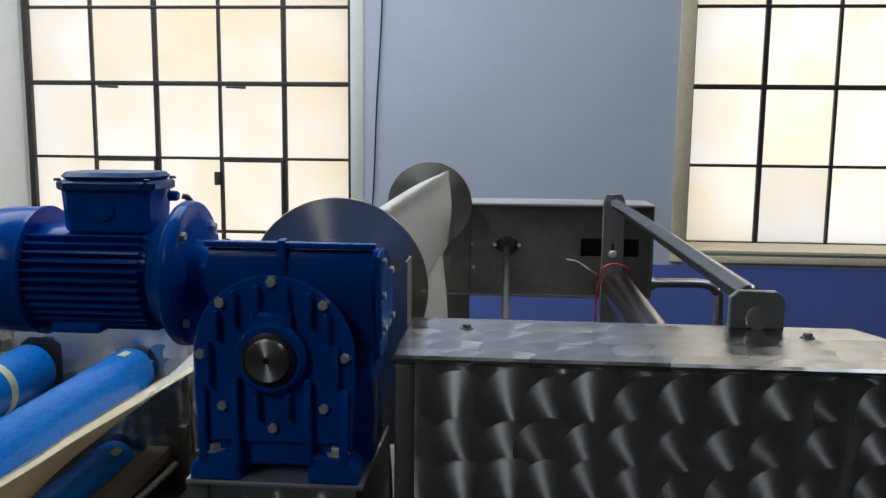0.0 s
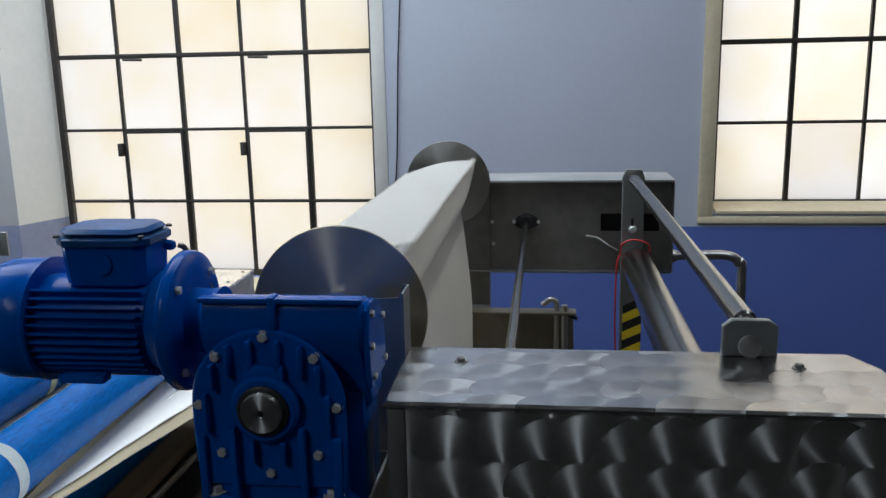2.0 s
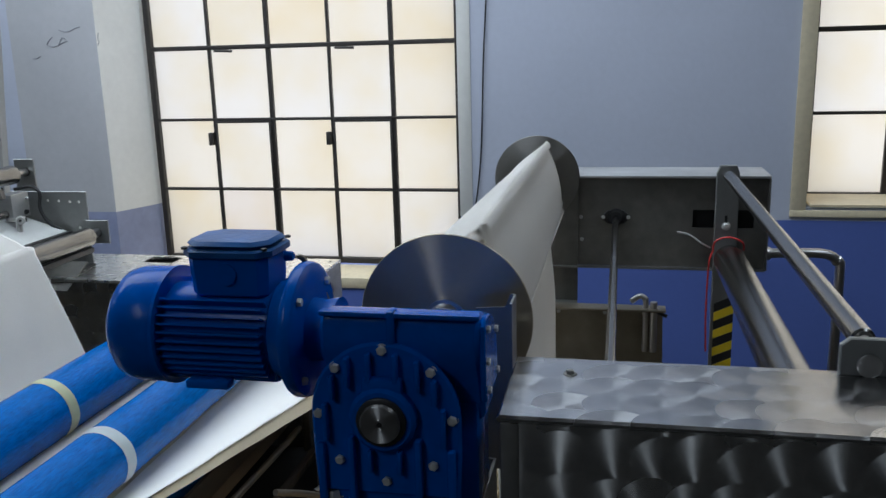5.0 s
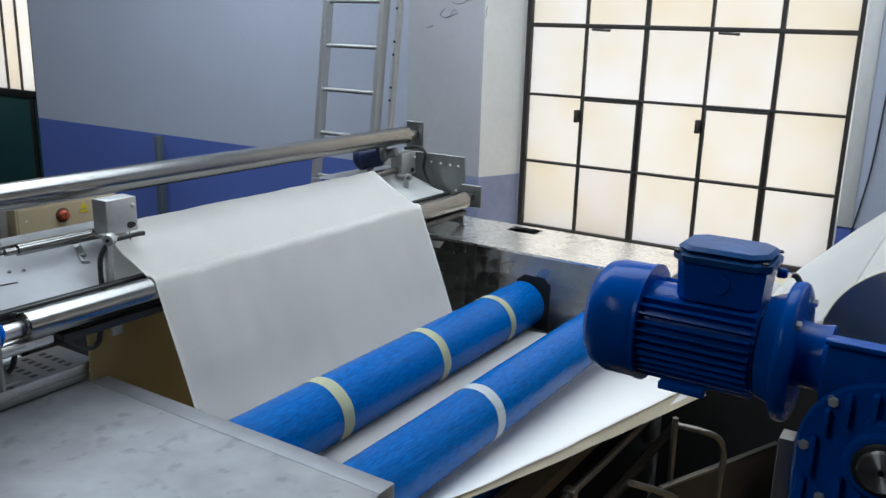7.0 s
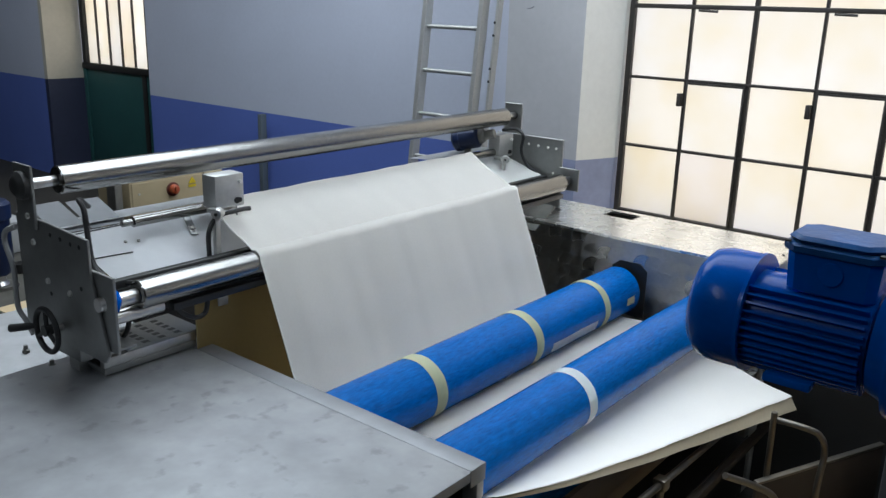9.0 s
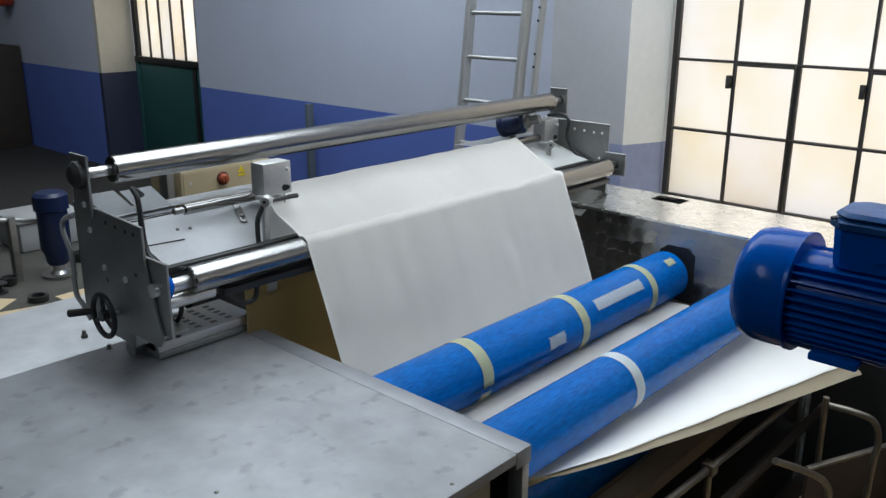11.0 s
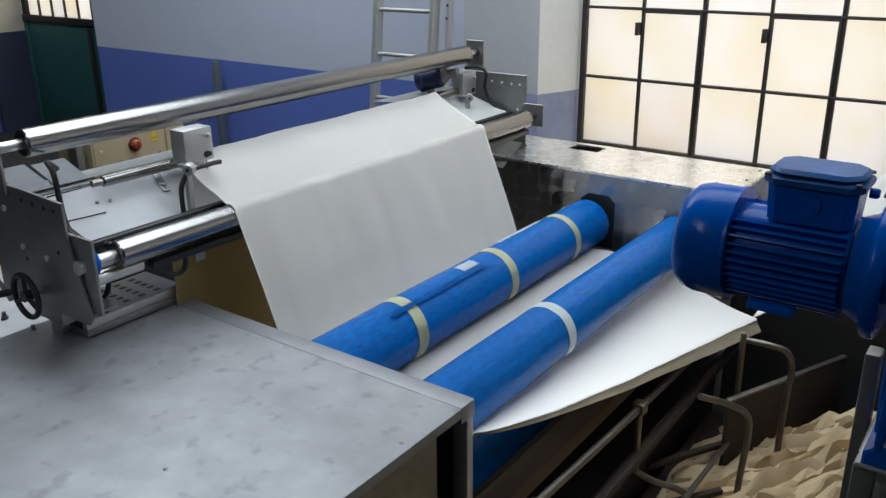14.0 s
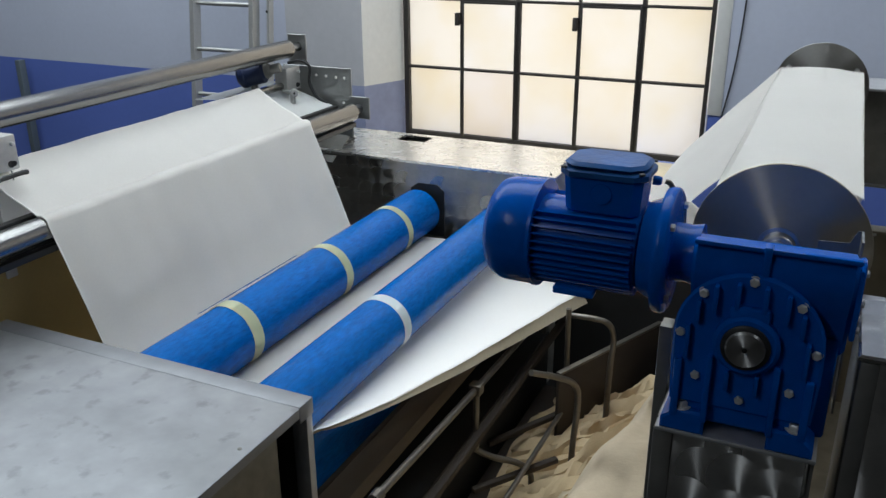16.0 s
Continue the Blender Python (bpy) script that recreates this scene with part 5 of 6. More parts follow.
# tray sheets that slope behind the bar; their white stands for reflected window light
GLARE_SHEET = material("glare_sheet_steel", (0.84, 0.85, 0.87), 0.34, 0.12, grain=0.04, grain_scale=20, blotch=0.1, blotch_scale=5)
TRAY_GLARE = material("white_tray_glare", (0.86, 0.86, 0.84), 0.3, grain=0.03, grain_scale=20, blotch=0.06, blotch_scale=5)
for y0, y1, lab in ((2.56, 3.30, "stainless guide tray sloping behind the bar, whitened for glare"), (4.45, 5.0, "steel guide tray at the far end, white for window glare")):
    tray = thing(empty("guide_tray"), lab, "tray")
    rows = [[(-2.12 - 0.14 * f, y0 + (y1 - y0) * j / 6, 1.352 - 0.01 * f) for j in range(7)] for f in (0, 1)]
    part("lip", sheet(rows, 0.003), STEEL_WORN, tray)
    if y0 < 3:
        for ya, yb, xb in ((2.545, 2.655, -2.305), (2.662, 2.785, -2.275)):
            rows = [[(-2.104 + (xb + 2.104) * f, ya + (yb - ya) * j / 4, 1.3385 + 0.062 * f) for j in range(5)] for f in (0, 1)]
            part("upper_sheet", sheet(rows, 0.003), TABLE_EDGE, tray)
    rows = [[(-2.10 + 0.315 * f, y0 + (y1 - y0) * j / 6, 1.335 - 0.095 * f) for j in range(7)] for f in (0, 1)]
    part("slope", sheet(rows, 0.003), GLARE_SHEET if y0 < 3 else TRAY_GLARE, tray)
    for x, y, z in ((-1.986, y0 + 0.152, 1.3025), (-1.977, y0 + 0.195, 1.300)):
        part("screw", lathe([(0, 0.006), (0.004, 0.006)], (x, y, z), (x + 0.3, y, z + 0.95), 10), STEEL_DARK, tray)
tab = thing(empty("slotted_tab"), "small slotted steel tab on the tray", "tab")
tilt = Matrix.Translation((-2.015, 2.983, 1.314)) @ Matrix.Rotation(math.radians(16.8), 4, "Y") @ Matrix.Rotation(math.radians(-21), 4, "Z")
part("strip", box(-0.085, 0.085, -0.013, 0.013, 0.0, 0.004, 0.001, tilt), PLATE, tab)
part("slot", box(0.02, 0.07, -0.004, 0.004, 0.0042, 0.005, 0.0, tilt), BLACK, tab)
part("bolt", lathe([(0, 0.010), (0.006, 0.010), (0.008, 0.006)], tilt @ Vector((0.045, 0, 0.004)), tilt @ Vector((0.045, 0, 9)), 6), STEEL_DARK, tab)
for x0, y0, x1, y1 in ((-2.088, 2.56, -2.092, 2.77), (-1.934, 2.56, -1.924, 2.70)):
    z0, z1 = (1.337 - 0.3016 * (x + 2.10) for x in (x0, x1))
    thing(mesh_ob("sheet_joint", rod((x0, y0, z0), (x1, y1, z1), 0.0022, 6), BLACK), "dark open joint between tray sheets", "joint")


def edge_sensor(x, y, z, label):
    """A small box on a post with a feeler wire; x, y, z is its lower near corner."""
    root = thing(empty("edge_sensor", pose(x, y, z)), label, "sensor", "edge sensors")
    body = part("housing", box(0, 0.075, 0, 0.122, 0, 0.118, 0.004), ALU, root)
    part("lens", lathe([(0, 0.012), (0.003, 0.012)], (0.075, 0.090, 0.022), (9, 0.090, 0.022), 16), BLACK, body)
    part("lens", lathe([(0, 0.009), (0.003, 0.009)], (0.075, 0.102, 0.022), (9, 0.102, 0.022), 16), BLACK, body)
    part("screw", lathe([(0, 0.007), (0.009, 0.007), (0.011, 0.005)], (0.075, 0.104, 0.088), (9, 0.104, 0.088), 10), ZINC, body)
    part("bracket", box(0.060, 0.140, -0.030, -0.001, -0.004, 0.010, 0.002), ALU, root)
    knob = part("clamp_knob", lathe([(0, 0.019), (0.004, 0.020), (0.030, 0.020), (0.036, 0.016)], (0.135, -0.030, 0.008), (0.20, -0.12, 0.010), 20), ALU, root)
    part("knob_screw", lathe([(0, 0.006), (0.006, 0.006)], (0.1562, -0.0595, 0.0087), (0.20, -0.12, 0.010), 8), BLACK, knob)
    part("post", box(0.125, 0.145, -0.055, -0.035, -0.315, 0.006, 0.002), ALU, root)
    part("post_clamp", box(0.116, 0.156, -0.066, -0.024, -0.320, -0.262, 0.004), ALU, root)
    part("feeler", tube([(0.072, 0.088, 0.001), (0.074, 0.089, -0.04), (0.076, 0.092, -0.086)], 0.0018, 6), BLACK, root)
    return root


edge_sensor(-1.935, 2.990, 1.388, "grey aluminium cloth-edge sensor on a post")
edge_sensor(-2.065, 4.86, 1.330, "grey aluminium cloth-edge sensor at the far end")


def cable(pts, r, label):
    thing(mesh_ob("black_cable", tube(pts, r, 8), BLACK), label, "cable")


cable([(-1.80, 3.088, 1.389), (-1.80, 3.06, 1.391), (-1.80, 3.02, 1.390), (-1.80, 2.975, 1.388), (-1.80, 2.939, 1.374), (-1.80, 2.914, 1.337), (-1.80, 2.910, 1.29), (-1.80, 2.912, 1.235)], 0.0085, "black corrugated cable from the sensor")
cable([(-1.998, 2.60, 1.443), (-1.955, 2.548, 1.480), (-1.925, 2.546, 1.452), (-1.915, 2.546, 1.366), (-1.905, 2.546, 1.300), (-1.872, 2.546, 1.262), (-1.80, 2.55, 1.246), (-1.725, 2.58, 1.250)], 0.009, "black corrugated cable looping down the plate")
cable([(-1.893, 2.58, 1.15), (-1.884, 2.58, 1.101), (-1.864, 2.58, 1.060), (-1.825, 2.58, 1.046), (-1.787, 2.58, 1.078), (-1.767, 2.58, 1.131), (-1.76, 2.58, 1.19)], 0.0085, "black cable loop below the roller")
cable([(-1.70, 2.69, 1.20), (-1.70, 2.703, 1.163), (-1.70, 2.721, 1.125), (-1.70, 2.772, 1.092), (-1.70, 2.81, 1.096), (-1.70, 2.823, 1.132), (-1.70, 2.823, 1.20)], 0.0085, "black cable loop under the sensor post")
thing(mesh_ob("seal_strip", box(-1.69, -1.64, 2.66, 4.95, 1.158, 1.182, 0.004), BLACK), "black rubber strip under the lower roller", "strip")
thing(mesh_ob("seal_strip", box(-1.775, -1.745, 2.50, 4.95, 1.235, 1.262, 0.004), BLACK), "black rubber strip behind the lower roller", "strip")
cable([(-2.05, 4.96, 1.46), (-1.99, 5.0, 1.47), (-1.94, 5.0, 1.44), (-1.94, 4.99, 1.36), (-1.90, 4.99, 1.29), (-1.84, 5.0, 1.25)], 0.0085, "black corrugated cable at the far sensor")
thing(mesh_ob("grey_hose", tube([(-2.10, 2.41, 1.392), (-2.150, 2.40, 1.37), (-2.167, 2.40, 1.328), (-2.125, 2.40, 1.247), (-2.128, 2.40, 1.125), (-2.09, 2.405, 1.08), (-2.06, 2.41, 1.04)], 0.009, 8), CEILING), "pale grey plastic hose beside the plate", "hose")
blue_act = thing(empty("actuator"), "small blue actuator motor at the far end", "actuator")
part("body", lathe([(0, 0.046), (0.012, 0.058), (0.10, 0.058), (0.105, 0.062), (0.13, 0.060), (0.145, 0.045)], (-2.06, 4.78, 1.445), (-2.20, 4.73, 1.41), 28), PUMP_BLUE, blue_act)
part("neck", lathe([(0, 0.040), (0.02, 0.036), (0.03, 0.024), (0.08, 0.024)], (-2.06, 4.78, 1.445), (-1.92, 4.83, 1.48), 20), STEEL_DARK, blue_act)
part("stand", rod((-2.12, 4.758, 1.39), (-2.12, 4.758, 1.06), 0.018, 12), STEEL_DARK, blue_act)

# ---- cloth bin between the machines ----
bin_ = thing(empty("cloth_trolley"), "tubular steel trolley with bent handles holding cloth", "trolley")


def pipe(pts, r=0.014, steps=5, lab=""):
    return part("tube", tube(pts, r, 10, steps), PIPE, bin_, lab)


pipe([(-0.42, 2.92, 0.642), (-0.42, 3.26, 0.619), (-0.42, 3.652, 0.598), (-0.42, 4.10, 0.578), (-0.42, 4.40, 0.57)], 0.013)
part("tube_end", lathe([(0, 0.019), (0.04, 0.019)], (-0.42, 2.90, 0.643), (-0.42, 9, 0.60), 12), PIPE, bin_)
part("clamp", box(-0.442, -0.398, 3.63, 3.675, 0.578, 0.620, 0.005), PIPE, bin_)
pipe([(-0.42, 3.652, 0.585), (-0.42, 3.655, 0.36), (-0.415, 3.66, 0.335), (-0.36, 3.69, 0.30), (-0.29, 3.745, 0.262), (-0.255, 3.79, 0.20), (-0.25, 3.80, 0.12), (-0.25, 3.80, 0.0)], 0.012)
pipe([(-0.25, 3.75, 0.652), (-0.19, 3.87, 0.585), (-0.145, 3.955, 0.52), (-0.13, 3.965, 0.44), (-0.13, 3.92, 0.26), (-0.13, 3.90, 0.0)], 0.012)
pipe([(-0.25, 4.231, 0.668), (-0.16, 4.238, 0.668), (-0.10, 4.26, 0.645), (-0.08, 4.28, 0.57), (-0.08, 4.25, 0.45), (-0.08, 4.215, 0.0)], 0.012)
pipe([(-0.25, 4.20, 0.71), (-0.25, 4.21, 0.47), (-0.25, 4.224, 0.22), (-0.25, 4.23, 0.0)], 0.011)
pipe([(-0.25, 4.22, 0.25), (-0.25, 3.507, 0.27)], 0.010)
slant = Matrix.Translation((-0.245, 4.17, 0.0)) @ Matrix.Rotation(math.radians(66.2), 4, "Z")
part("back_board", box(-0.04, 0.66, -0.008, 0.008, 0.101, 0.440, 0.003, slant), RUST, bin_, "oiled brown board")
part("board_lip", box(-0.04, 0.66, -0.012, 0.012, 0.441, 0.452, 0.002, slant), PIPE, bin_)
for (xa, ya), (xb, yb) in (((-0.46, 3.88), (-0.18, 4.36)), ((-0.40, 3.58), (-0.18, 3.89))):
    bar = Matrix.Translation((xa, ya, 0.205)) @ Matrix.Rotation(math.atan2(yb - ya, xb - xa), 4, "Z")
    part("slat", box(0, math.hypot(xb - xa, yb - ya), -0.012, 0.012, 0.0, 0.022, 0.003, bar), RUST, bin_)
part("tray", box(-0.46, 0.38, 2.80, 4.60, 0.06, 0.10), RUST, bin_)
for x in (-0.4, 0.3):
    for y in (2.9, 4.5):
        part("wheel", lathe([(0, 0.028), (0.004, 0.03), (0.026, 0.03), (0.03, 0.028)], (x, y, 0.03), (9, y, 0.03), 16), BLACK, bin_)
# dark beams under the apron
under = thing(empty("roller_support"), "dark steel beams carrying the wrapped rollers", "machine frame")
part("beam", box(-0.680, -0.588, 2.91, 4.76, 0.44, 0.50, 0.004), BOARD, under, "worn brown board under the apron")
part("beam", box(-0.725, -0.700, 2.91, 4.76, 0.36, 0.47, 0.004), RUST, under)
part("beam", box(-0.42, -0.39, 2.92, 4.76, 0.40, 0.43, 0.004), RUST, under)
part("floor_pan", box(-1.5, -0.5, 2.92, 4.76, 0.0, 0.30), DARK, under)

# heap of cloth in the bin: a soft pile with thin crumpled leaves of the plaited web standing out of it
def heap_height(x, y):
    u, v = (x + 0.27) / 0.63, (y - 2.80) / 1.75
    return 0.16 + 0.13 * min(u, 0.0) + 0.43 * max(u, 0.0) ** 1.1 * (1 - 0.45 * max(0.0, v - 0.5) / 0.5) - 0.05 * v + 0.03 * noise.noise((x * 4, y * 3, 0.3))


rows = [[(-0.45 + 0.81 * i / 50, 2.80 + 1.75 * j / 90, heap_height(-0.45 + 0.81 * i / 50, 2.80 + 1.75 * j / 90)) for j in range(91)] for i in range(51)]
pile = thing(empty("crumpled_cloth"), "heap of cream cloth plaited in thin crumpled leaves in the trolley", "cloth")
part("lower_cloth", sheet(rows), CLOTH_RAW, pile)
rng = random.Random(5)
for k in range(150):
    y0 = 2.86 + 1.62 * k / 149 + rng.uniform(-0.02, 0.02)
    x0 = rng.uniform(-0.44, 0.16)
    run, rise, lean_, seed = rng.uniform(0.20, 0.40), rng.uniform(0.05, 0.12) * (0.6 if x0 < -0.2 else 1.0), rng.uniform(0.0, 0.07), rng.uniform(0, 90)
    skew = rng.uniform(0.1, 0.7)
    strip = []
    for i in range(15):
        f = i / 14
        x, y = x0 + run * f, y0 + skew * run * f + 0.03 * noise.noise((seed, f * 4, 0))
        top = rise * (0.35 + 0.65 * math.sin(math.pi * min(1.0, 0.15 + 0.85 * f))) * (0.7 + 0.6 * noise.noise((seed, f * 5, 4)))
        z = heap_height(x, y)
        strip.append([(x + dx, y + dy, z + dz) for dx, dy, dz in ((0, -0.012, -0.03), (0.006, 0.012 * noise.noise((seed, f * 6, 8)) + 0.2 * lean_, top * 0.5), (0.014, lean_ + 0.016 * noise.noise((seed, f * 7, 2)), top))])
    part("fold", sheet(strip), CLOTH_RAW, pile)
# a loose loop of cloth that swells up over the heap towards the end
rows = []
for i in range(40):
    u = i / 39
    line = []
    for j in range(60):
        v = j / 59
        y = 2.86 + 1.40 * v
        edge = -0.04 + 0.19 * max(0.0, y - 3.15) + 0.025 * noise.noise((y * 3.0, 0, 5))
        x = edge - 0.13 + (0.36 - edge + 0.13) * u
        d = min(1.0, max(0.0, (x - edge + 0.13) / 0.26))
        z = 0.26 + 0.37 * d * d * (3 - 2 * d) + 0.10 * u * u + 0.045 * noise.noise((x * 5, y * 3.2, 2)) + 0.012 * noise.noise((x * 16, y * 7, 4))
        line.append((x, y, z))
    rows.append(line)
swell = thing(mesh_ob("loose_cloth", sheet(rows, 0.002), CLOTH_LOOSE), "loose loop of pale cream cloth swelling over the heap", "cloth")

# ---- things along the wall ----
ladder = thing(empty("ladder"), "aluminium ladder leaning on the wall", "ladder")
lean = lambda z: 5.50 + 0.12 * z
for x0 in (-3.255, -2.79):
    bm = plate([(lean(0) - 0.036, 0.0), (lean(0) + 0.036, 0.0), (lean(3.6) + 0.036, 3.6), (lean(3.6) - 0.036, 3.6)], x0 - 0.017, x0 + 0.017, "x", 0.002)
    part("stile", bm, ALU, ladder)
for x0 in (-2.715,):
    bm = plate([(lean(0) + 0.04, 0.0), (lean(0) + 0.09, 0.0), (lean(3.6) + 0.09, 3.6), (lean(3.6) + 0.04, 3.6)], x0 - 0.010, x0 + 0.010, "x", 0.002)
    part("stile", bm, ALU, ladder)
for k in range(12):
    z = 0.234 + 0.286 * k
    part("rung", rod((-3.255, lean(z), z), (-2.79, lean(z), z), 0.014, 10), ALU, ladder)
    for dz in (-0.02, 0.02):
        part("rivet", lathe([(0, 0.009), (0.002, 0.009)], (-2.72, lean(z + dz * 2) + 0.038, z + dz * 2), (-2.72, -9, z), 8), BLACK, ladder)

post = thing(mesh_ob("steel_post", box(-5.37, -5.32, 5.98, 6.04, 0.0, 1.13, 0.004), material("grey_green_paint", (0.08, 0.10, 0.12), 0.6, grain=0.1)), "short grey-green steel post by the wall", "post")
cab = thing(empty("control_cabinet"), "cream control cabinet with red rotary switch", "cabinet")
part("body", box(-3.50, -3.20, 3.45, 3.90, 0.55, 1.215, 0.006), CREAM_BOX, cab)
part("edge_trim", box(-3.215, -3.193, 3.878, 3.902, 0.56, 1.214, 0.003), CREAM_BOX, cab)
part("door", box(-3.202, -3.196, 3.462, 3.870, 0.57, 1.205, 0.002), CREAM_BOX, cab)
part("side_box", box(-3.46, -3.22, 3.905, 4.02, 0.60, 1.205, 0.005), CREAM_BOX, cab)
plate_ = part("switch_plate", lathe([(0, 0.036), (0.005, 0.036), (0.007, 0.033)], (-3.196, 3.69, 1.150), (9, 3.69, 1.150), 24), material("dark_red_switch_plate", (0.10, 0.022, 0.014), 0.45, grain=0.1), cab, "dark red switch collar")
part("switch_knob", lathe([(0, 0.025), (0.022, 0.023), (0.026, 0.018)], (-3.189, 3.69, 1.150), (9, 3.69, 1.150), 20), material("brick_red_knob", (0.36, 0.075, 0.03), 0.4, grain=0.08), plate_, "red rotary knob")
part("switch_bar", box(-3.165, -3.157, 3.683, 3.697, 1.130, 1.170, 0.002), material("brick_red_grip", (0.30, 0.06, 0.025), 0.4), plate_)
part("warning_plate", plate([(3.785, 1.165), (3.83, 1.165), (3.8075, 1.20)], -3.196, -3.193, "x"), YELLOW, cab)
part("warning_strip", box(-3.196, -3.194, 3.785, 3.83, 1.145, 1.158), YELLOW, cab)
for y in (3.60, 3.66, 3.83):
    part("button", lathe([(0, 0.010), (0.008, 0.010)], (-3.196, y, 1.075), (9, y, 1.075), 12), BLACK, cab)
part("screw", lathe([(0, 0.006), (0.003, 0.006)], (-3.196, 3.50, 1.15), (9, 3.50, 1.15), 10), ZINC, cab)
part("stand", box(-3.45, -3.25, 3.48, 3.95, 0.0, 0.55, 0.004), DARK, cab)
rear = thing(mesh_ob("rear_machine", box(-3.30, -3.22, 3.385, 3.425, 0.0, 1.24, 0.004), STEEL_DARK), "dark upright behind the stretcher", "upright")

# vertical pump and bench at the far end
pump = thing(empty("pump_motor", pose(-4.5, 3.33, 0)), "blue vertical pump motor on a bench", "pump")
part("motor", lathe([(0, 0.055), (0.02, 0.065), (0.06, 0.07), (0.10, 0.088), (0.34, 0.088), (0.345, 0.10), (0.43, 0.10), (0.45, 0.08)], (0, 0, 0.48), (0, 0, 9), 28), PUMP_BLUE, pump)
part("neck", lathe([(0, 0.05), (0.02, 0.034), (0.055, 0.034), (0.06, 0.045)], (0, 0, 0.42), (0, 0, 9), 20), STEEL, pump)
part("base", lathe([(0, 0.10), (0.02, 0.10)], (0, 0, 0.40), (0, 0, 9), 20), STEEL_DARK, pump)
bench = thing(empty("low_bench"), "low cluttered workbench with stained top", "bench")
part("top", box(-5.6, -3.75, 2.3, 3.9, 0.36, 0.40, 0.004), material("stained_board", (0.062, 0.058, 0.049), 0.7, grain=0.2, grain_scale=12, blotch=0.4, blotch_scale=3), bench)
for x in (-5.5, -3.85):
    for y in (2.4, 3.8):
        part("leg", box(x - 0.03, x + 0.03, y - 0.03, y + 0.03, 0.0, 0.36, 0.003), DARK, bench)
for x, y, r, h in ((-4.55, 3.05, 0.05, 0.05), (-4.9, 2.95, 0.06, 0.04), (-4.7, 3.55, 0.05, 0.06)):
    thing(mesh_ob("small_pot", lathe([(0, r * 0.8), (h, r), (h, r * 0.85), (h * 0.3, r * 0.7)], (x, y, 0.40), (x, y, 9), 18), DARK), "small dark pot on the bench", "pot")
tub = thing(empty("plastic_tub"), "pale plastic tub on the workbench", "tub")
part("body", box(-5.50, -5.12, 3.36, 3.78, 0.401, 0.60, 0.02), CEILING, tub)
part("rim", box(-5.52, -5.10, 3.34, 3.80, 0.60, 0.625, 0.008), CEILING, tub)
for y in (2.75, 2.95):
    thing(mesh_ob("spool", lathe([(0, 0.05), (0.008, 0.05), (0.01, 0.02), (0.05, 0.02), (0.052, 0.05), (0.06, 0.05)], (-4.45, y, 0.40), (-4.45, y, 9), 18), DARK), "small dark spool on the workbench", "spool")
for x, y, w, d, a in ((-4.05, 2.62, 0.16, 0.11, 20), (-3.95, 2.95, 0.12, 0.17, -15), (-4.25, 2.80, 0.10, 0.14, 40), (-4.0, 3.25, 0.15, 0.10, 5)):
    bm = bmesh.new()
    add_box(bm, -w, w, -d, d, 0.0, 0.004)
    for v in bm.verts:
        v.co.z += 0.012 * noise.noise((v.co.x * 9 + x, v.co.y * 9 + y, 0.5)) ** 2
    ob = mesh_ob("cloth_scrap", bm, CLOTH_RAW)
    ob.matrix_world = pose(x, y, 0.4005, 0, 0, a)
    thing(ob, "pale flat cloth scrap on the workbench", "cloth scrap")
for x, y in ((-4.15, 3.05), (-3.9, 2.78)):
    thing(mesh_ob("tape_roll", lathe([(0, 0.055), (0.03, 0.055), (0.03, 0.036), (0.002, 0.036)], (x, y, 0.405), (x, y, 9), 20), BLACK), "black tape roll on the workbench", "tape roll")
trestle = thing(empty("trestle"), "pale grey wheeled trestle frame", "trestle")
part("upright", box(-4.62, -4.56, 2.90, 2.96, 0.0, 1.02, 0.004), STEEL_DARK, trestle)
part("upright", box(-4.62, -4.56, 3.10, 3.14, 0.0, 0.80, 0.004), STEEL_DARK, trestle)
part("cross_bar", rod((-4.59, 2.92, 0.82), (-4.59, 3.30, 0.74), 0.014, 10), ALU, trestle)
part("foot_bar", box(-4.64, -4.54, 2.80, 3.20, 0.02, 0.07, 0.004), ALU, trestle)
shelf = thing(empty("dark_cabinet"), "tall dark wooden cabinet against the wall", "cabinet")
part("body", box(-12.9, -11.5, 5.5, 6.08, 0.0, 1.35, 0.01), RUST, shelf)
part("door", box(-12.2, -11.55, 5.48, 5.498, 0.08, 1.28, 0.004), RUST, shelf)
part("latch", box(-11.62, -11.56, 5.46, 5.48, 1.1, 1.25, 0.003), CREAM_BOX, shelf)
thing(mesh_ob("warning_lamp", lathe([(0, 0.10), (0.03, 0.12), (0.14, 0.12), (0.20, 0.06)], (-11.6, 6.09, 1.98), (-11.6, -9, 1.80), 20), RED), "red lamp housing on the wall", "lamp")


# ---- motion ----
def run_pose(tip, foot):
    """The pose of a running sheet that hangs from tip towards foot, both (x, z)."""
    d = Vector((foot[0] - tip[0], foot[1] - tip[1]))
    return pose(tip[0], 0, tip[1], 0, math.degrees(math.atan2(-d.x, -d.y)), 0)


def touch(t, foot, side):
    """The bar that a sheet from foot touches at t; side 1: on the right of the reel, -1: on its left."""
    bars = [(RX + (RC + 0.004) * math.cos(a), RZ + (RC + 0.004) * math.sin(a)) for a in (math.radians(bar_angle(t) + 120 * k) for k in range(3))]
    f = Vector(foot)

    def bearing_of(b):
        d = Vector(b) - f
        return math.atan2(d.x, d.y)
    return max(bars, key=lambda b: side * bearing_of(b))


def bar_angle(t):
    return PHASE - SPIN * t


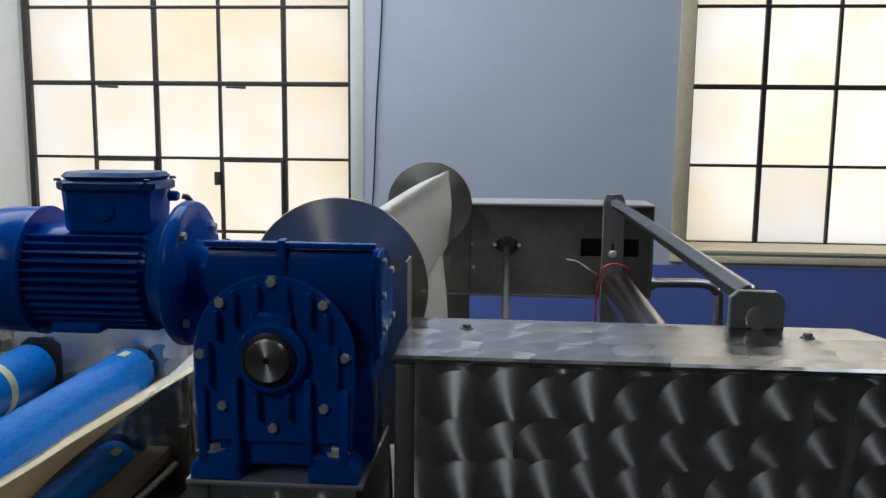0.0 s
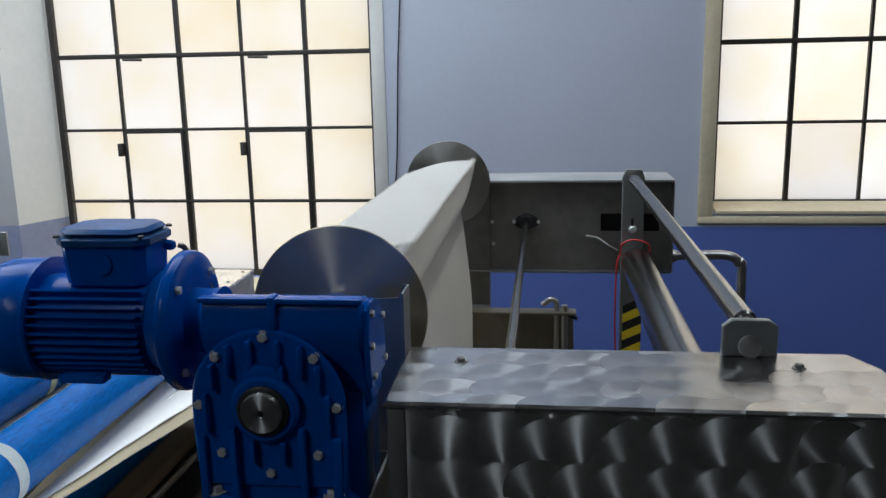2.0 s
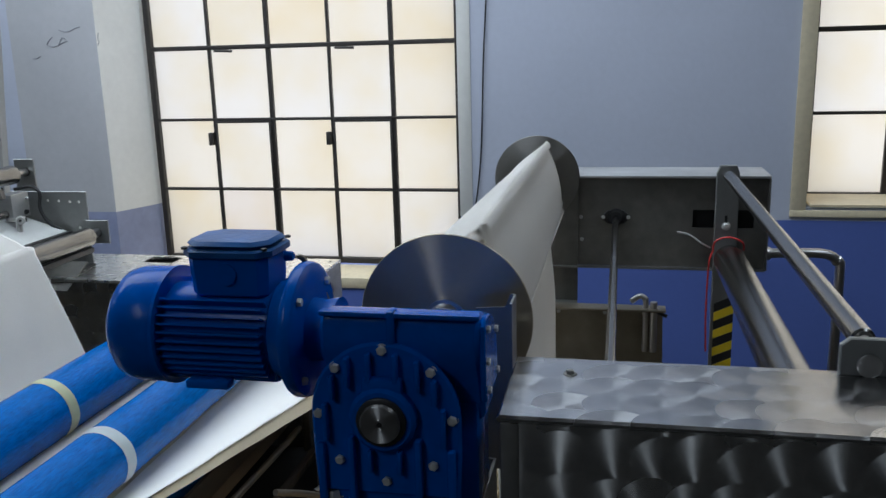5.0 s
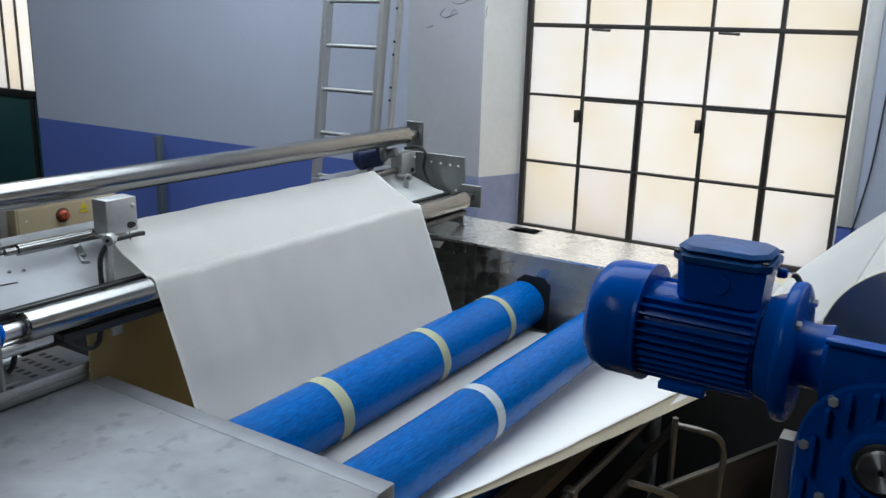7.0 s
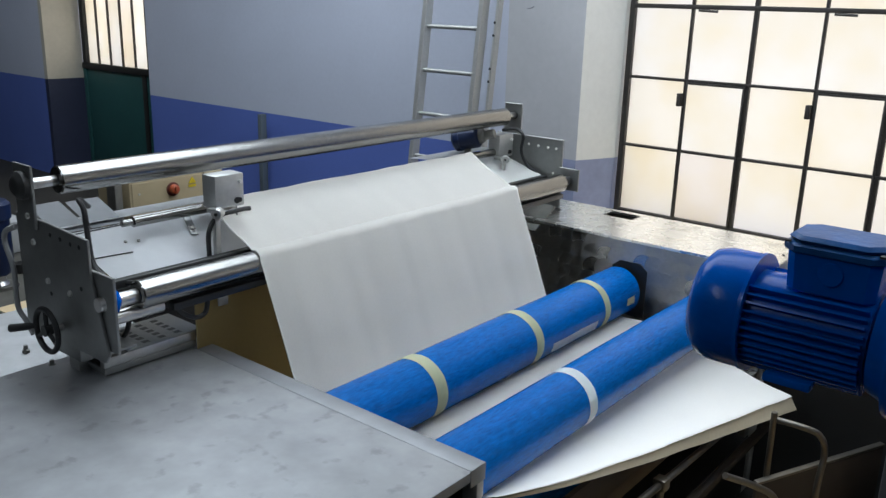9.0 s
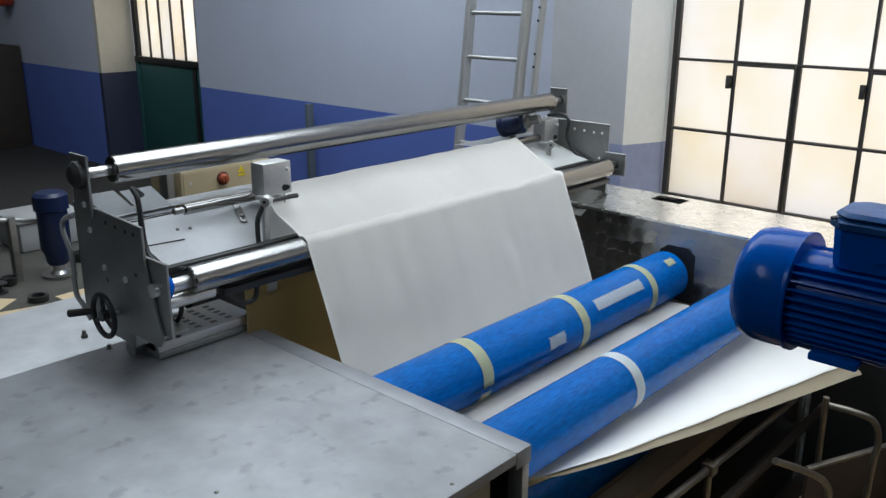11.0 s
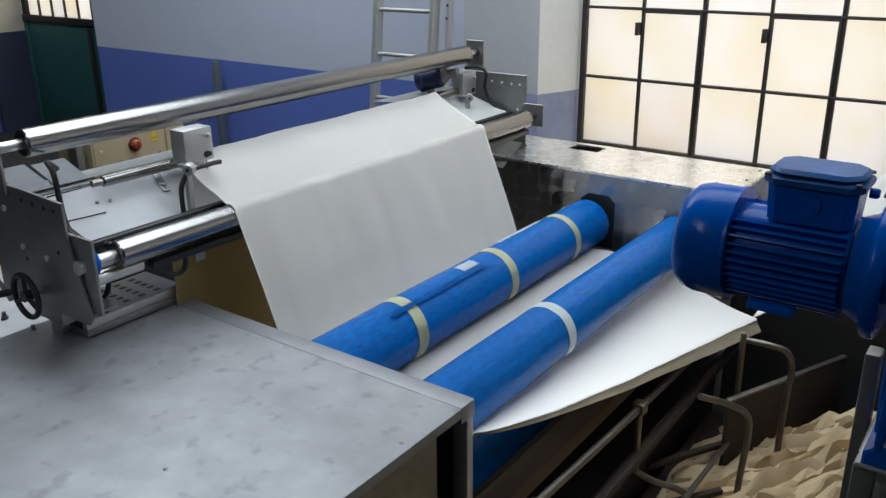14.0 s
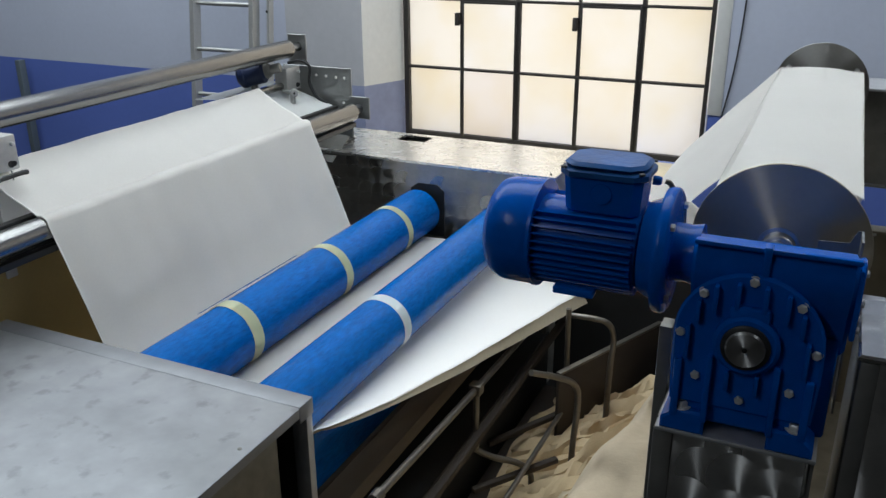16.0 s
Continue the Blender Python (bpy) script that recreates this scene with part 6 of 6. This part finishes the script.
def motions():
    ts = [k * 0.1 for k in range(161)]
    walk(reel, [(t, pose(RX, RY0, RZ, 0, -bar_angle(t), 0)) for t in ts])
    walk(shaft_end, [(t, pose(0, 0, 0, 0, -bar_angle(t), 0)) for t in ts])
    fine = [k / 30 for k in range(481)]
    # the wet cloth hangs slack from inside the reel and sways as the bars pass
    def sway(t):
        a = math.radians(3 * bar_angle(t))
        return run_pose((0.578 + 0.012 * math.sin(a), 1.490 + 0.012 * math.cos(a)), (FEED[0] + 0.022 * math.sin(a + 1.2), FEED[1]))
    walk(feed_sheet, [(t, sway(t)) for t in fine])
    walk(drop_sheet, [(t, run_pose(touch(t, DROP, -1), DROP)) for t in fine])
    # the slack apron flaps, lifted high at first
    walk(apron, [(t, APRON_REST @ Matrix.Rotation(-math.radians(a), 4, "Y")) for t, a in APRON_SWING])
    # the loop of cloth lies deep in the heap and swells up at the end
    walk(swell, [(t, pose(dx, 0, dz)) for t, dx, dz in ((0, 0.12, -0.34), (14.4, 0.12, -0.34), (14.8, 0.10, -0.22), (15.1, 0.08, -0.13), (15.3, 0.08, -0.12), (15.5, 0.04, -0.07), (15.7, 0.02, -0.04), (16.0, 0.0, 0.0))])
    ts = [k * 0.16 for k in range(101)]
    for ob, turn, first in ((roller_1, ROLL_1, ROLL_1_AT), (roller_2, ROLL_2, 20.0), (roller_3, -ROLL_2, 0.0)):
        p = ob.location.copy()
        walk(ob, [(t, pose(p.x, p.y, p.z, 0, -(first + turn * t), 0)) for t in ts])


ROLL_1, ROLL_1_AT = 386.3, 65.0      # degrees a second of the wrapped rollers
ROLL_2 = 415.0
# degrees by which the apron hangs above its rest, time by time
APRON_SWING = ((0, 50), (0.2, 60), (0.4, 56), (0.6, 47), (0.8, 54), (1.0, 56), (1.2, 50), (1.4, 47), (1.6, 40), (1.8, 40), (2.0, 27), (2.2, 17), (2.4, 38), (2.6, 31), (2.8, 29), (3.0, 29), (3.2, 18),
               (3.5, 26), (3.8, 14), (4.1, 28), (4.4, 16), (4.7, 26), (5.0, 16), (5.3, 32), (5.5, 30), (5.7, 18), (6.0, 15), (6.25, 8), (6.5, 0), (6.8, 0), (7.0, 10), (7.2, 10), (7.4, 6), (7.6, 18), (7.8, 10), (8.0, 9),
               (8.2, 0), (8.4, 2), (8.6, 10), (8.8, 9), (9.0, -2), (9.2, 18), (9.4, 8), (9.6, 11), (9.7, 13), (10.0, 0), (10.3, 12), (10.6, 0), (10.9, 14), (11.2, 2), (11.5, 12), (11.8, -2), (12.0, 14), (12.3, -2),
               (12.6, 8), (12.9, -2), (13.2, 5), (13.5, -3), (13.8, 6), (14.0, -4), (14.1, -2), (14.4, 4), (14.5, 0), (14.7, 9), (15.0, 14), (15.3, 11), (15.6, -2), (15.8, 5), (16.0, -2))
motions()
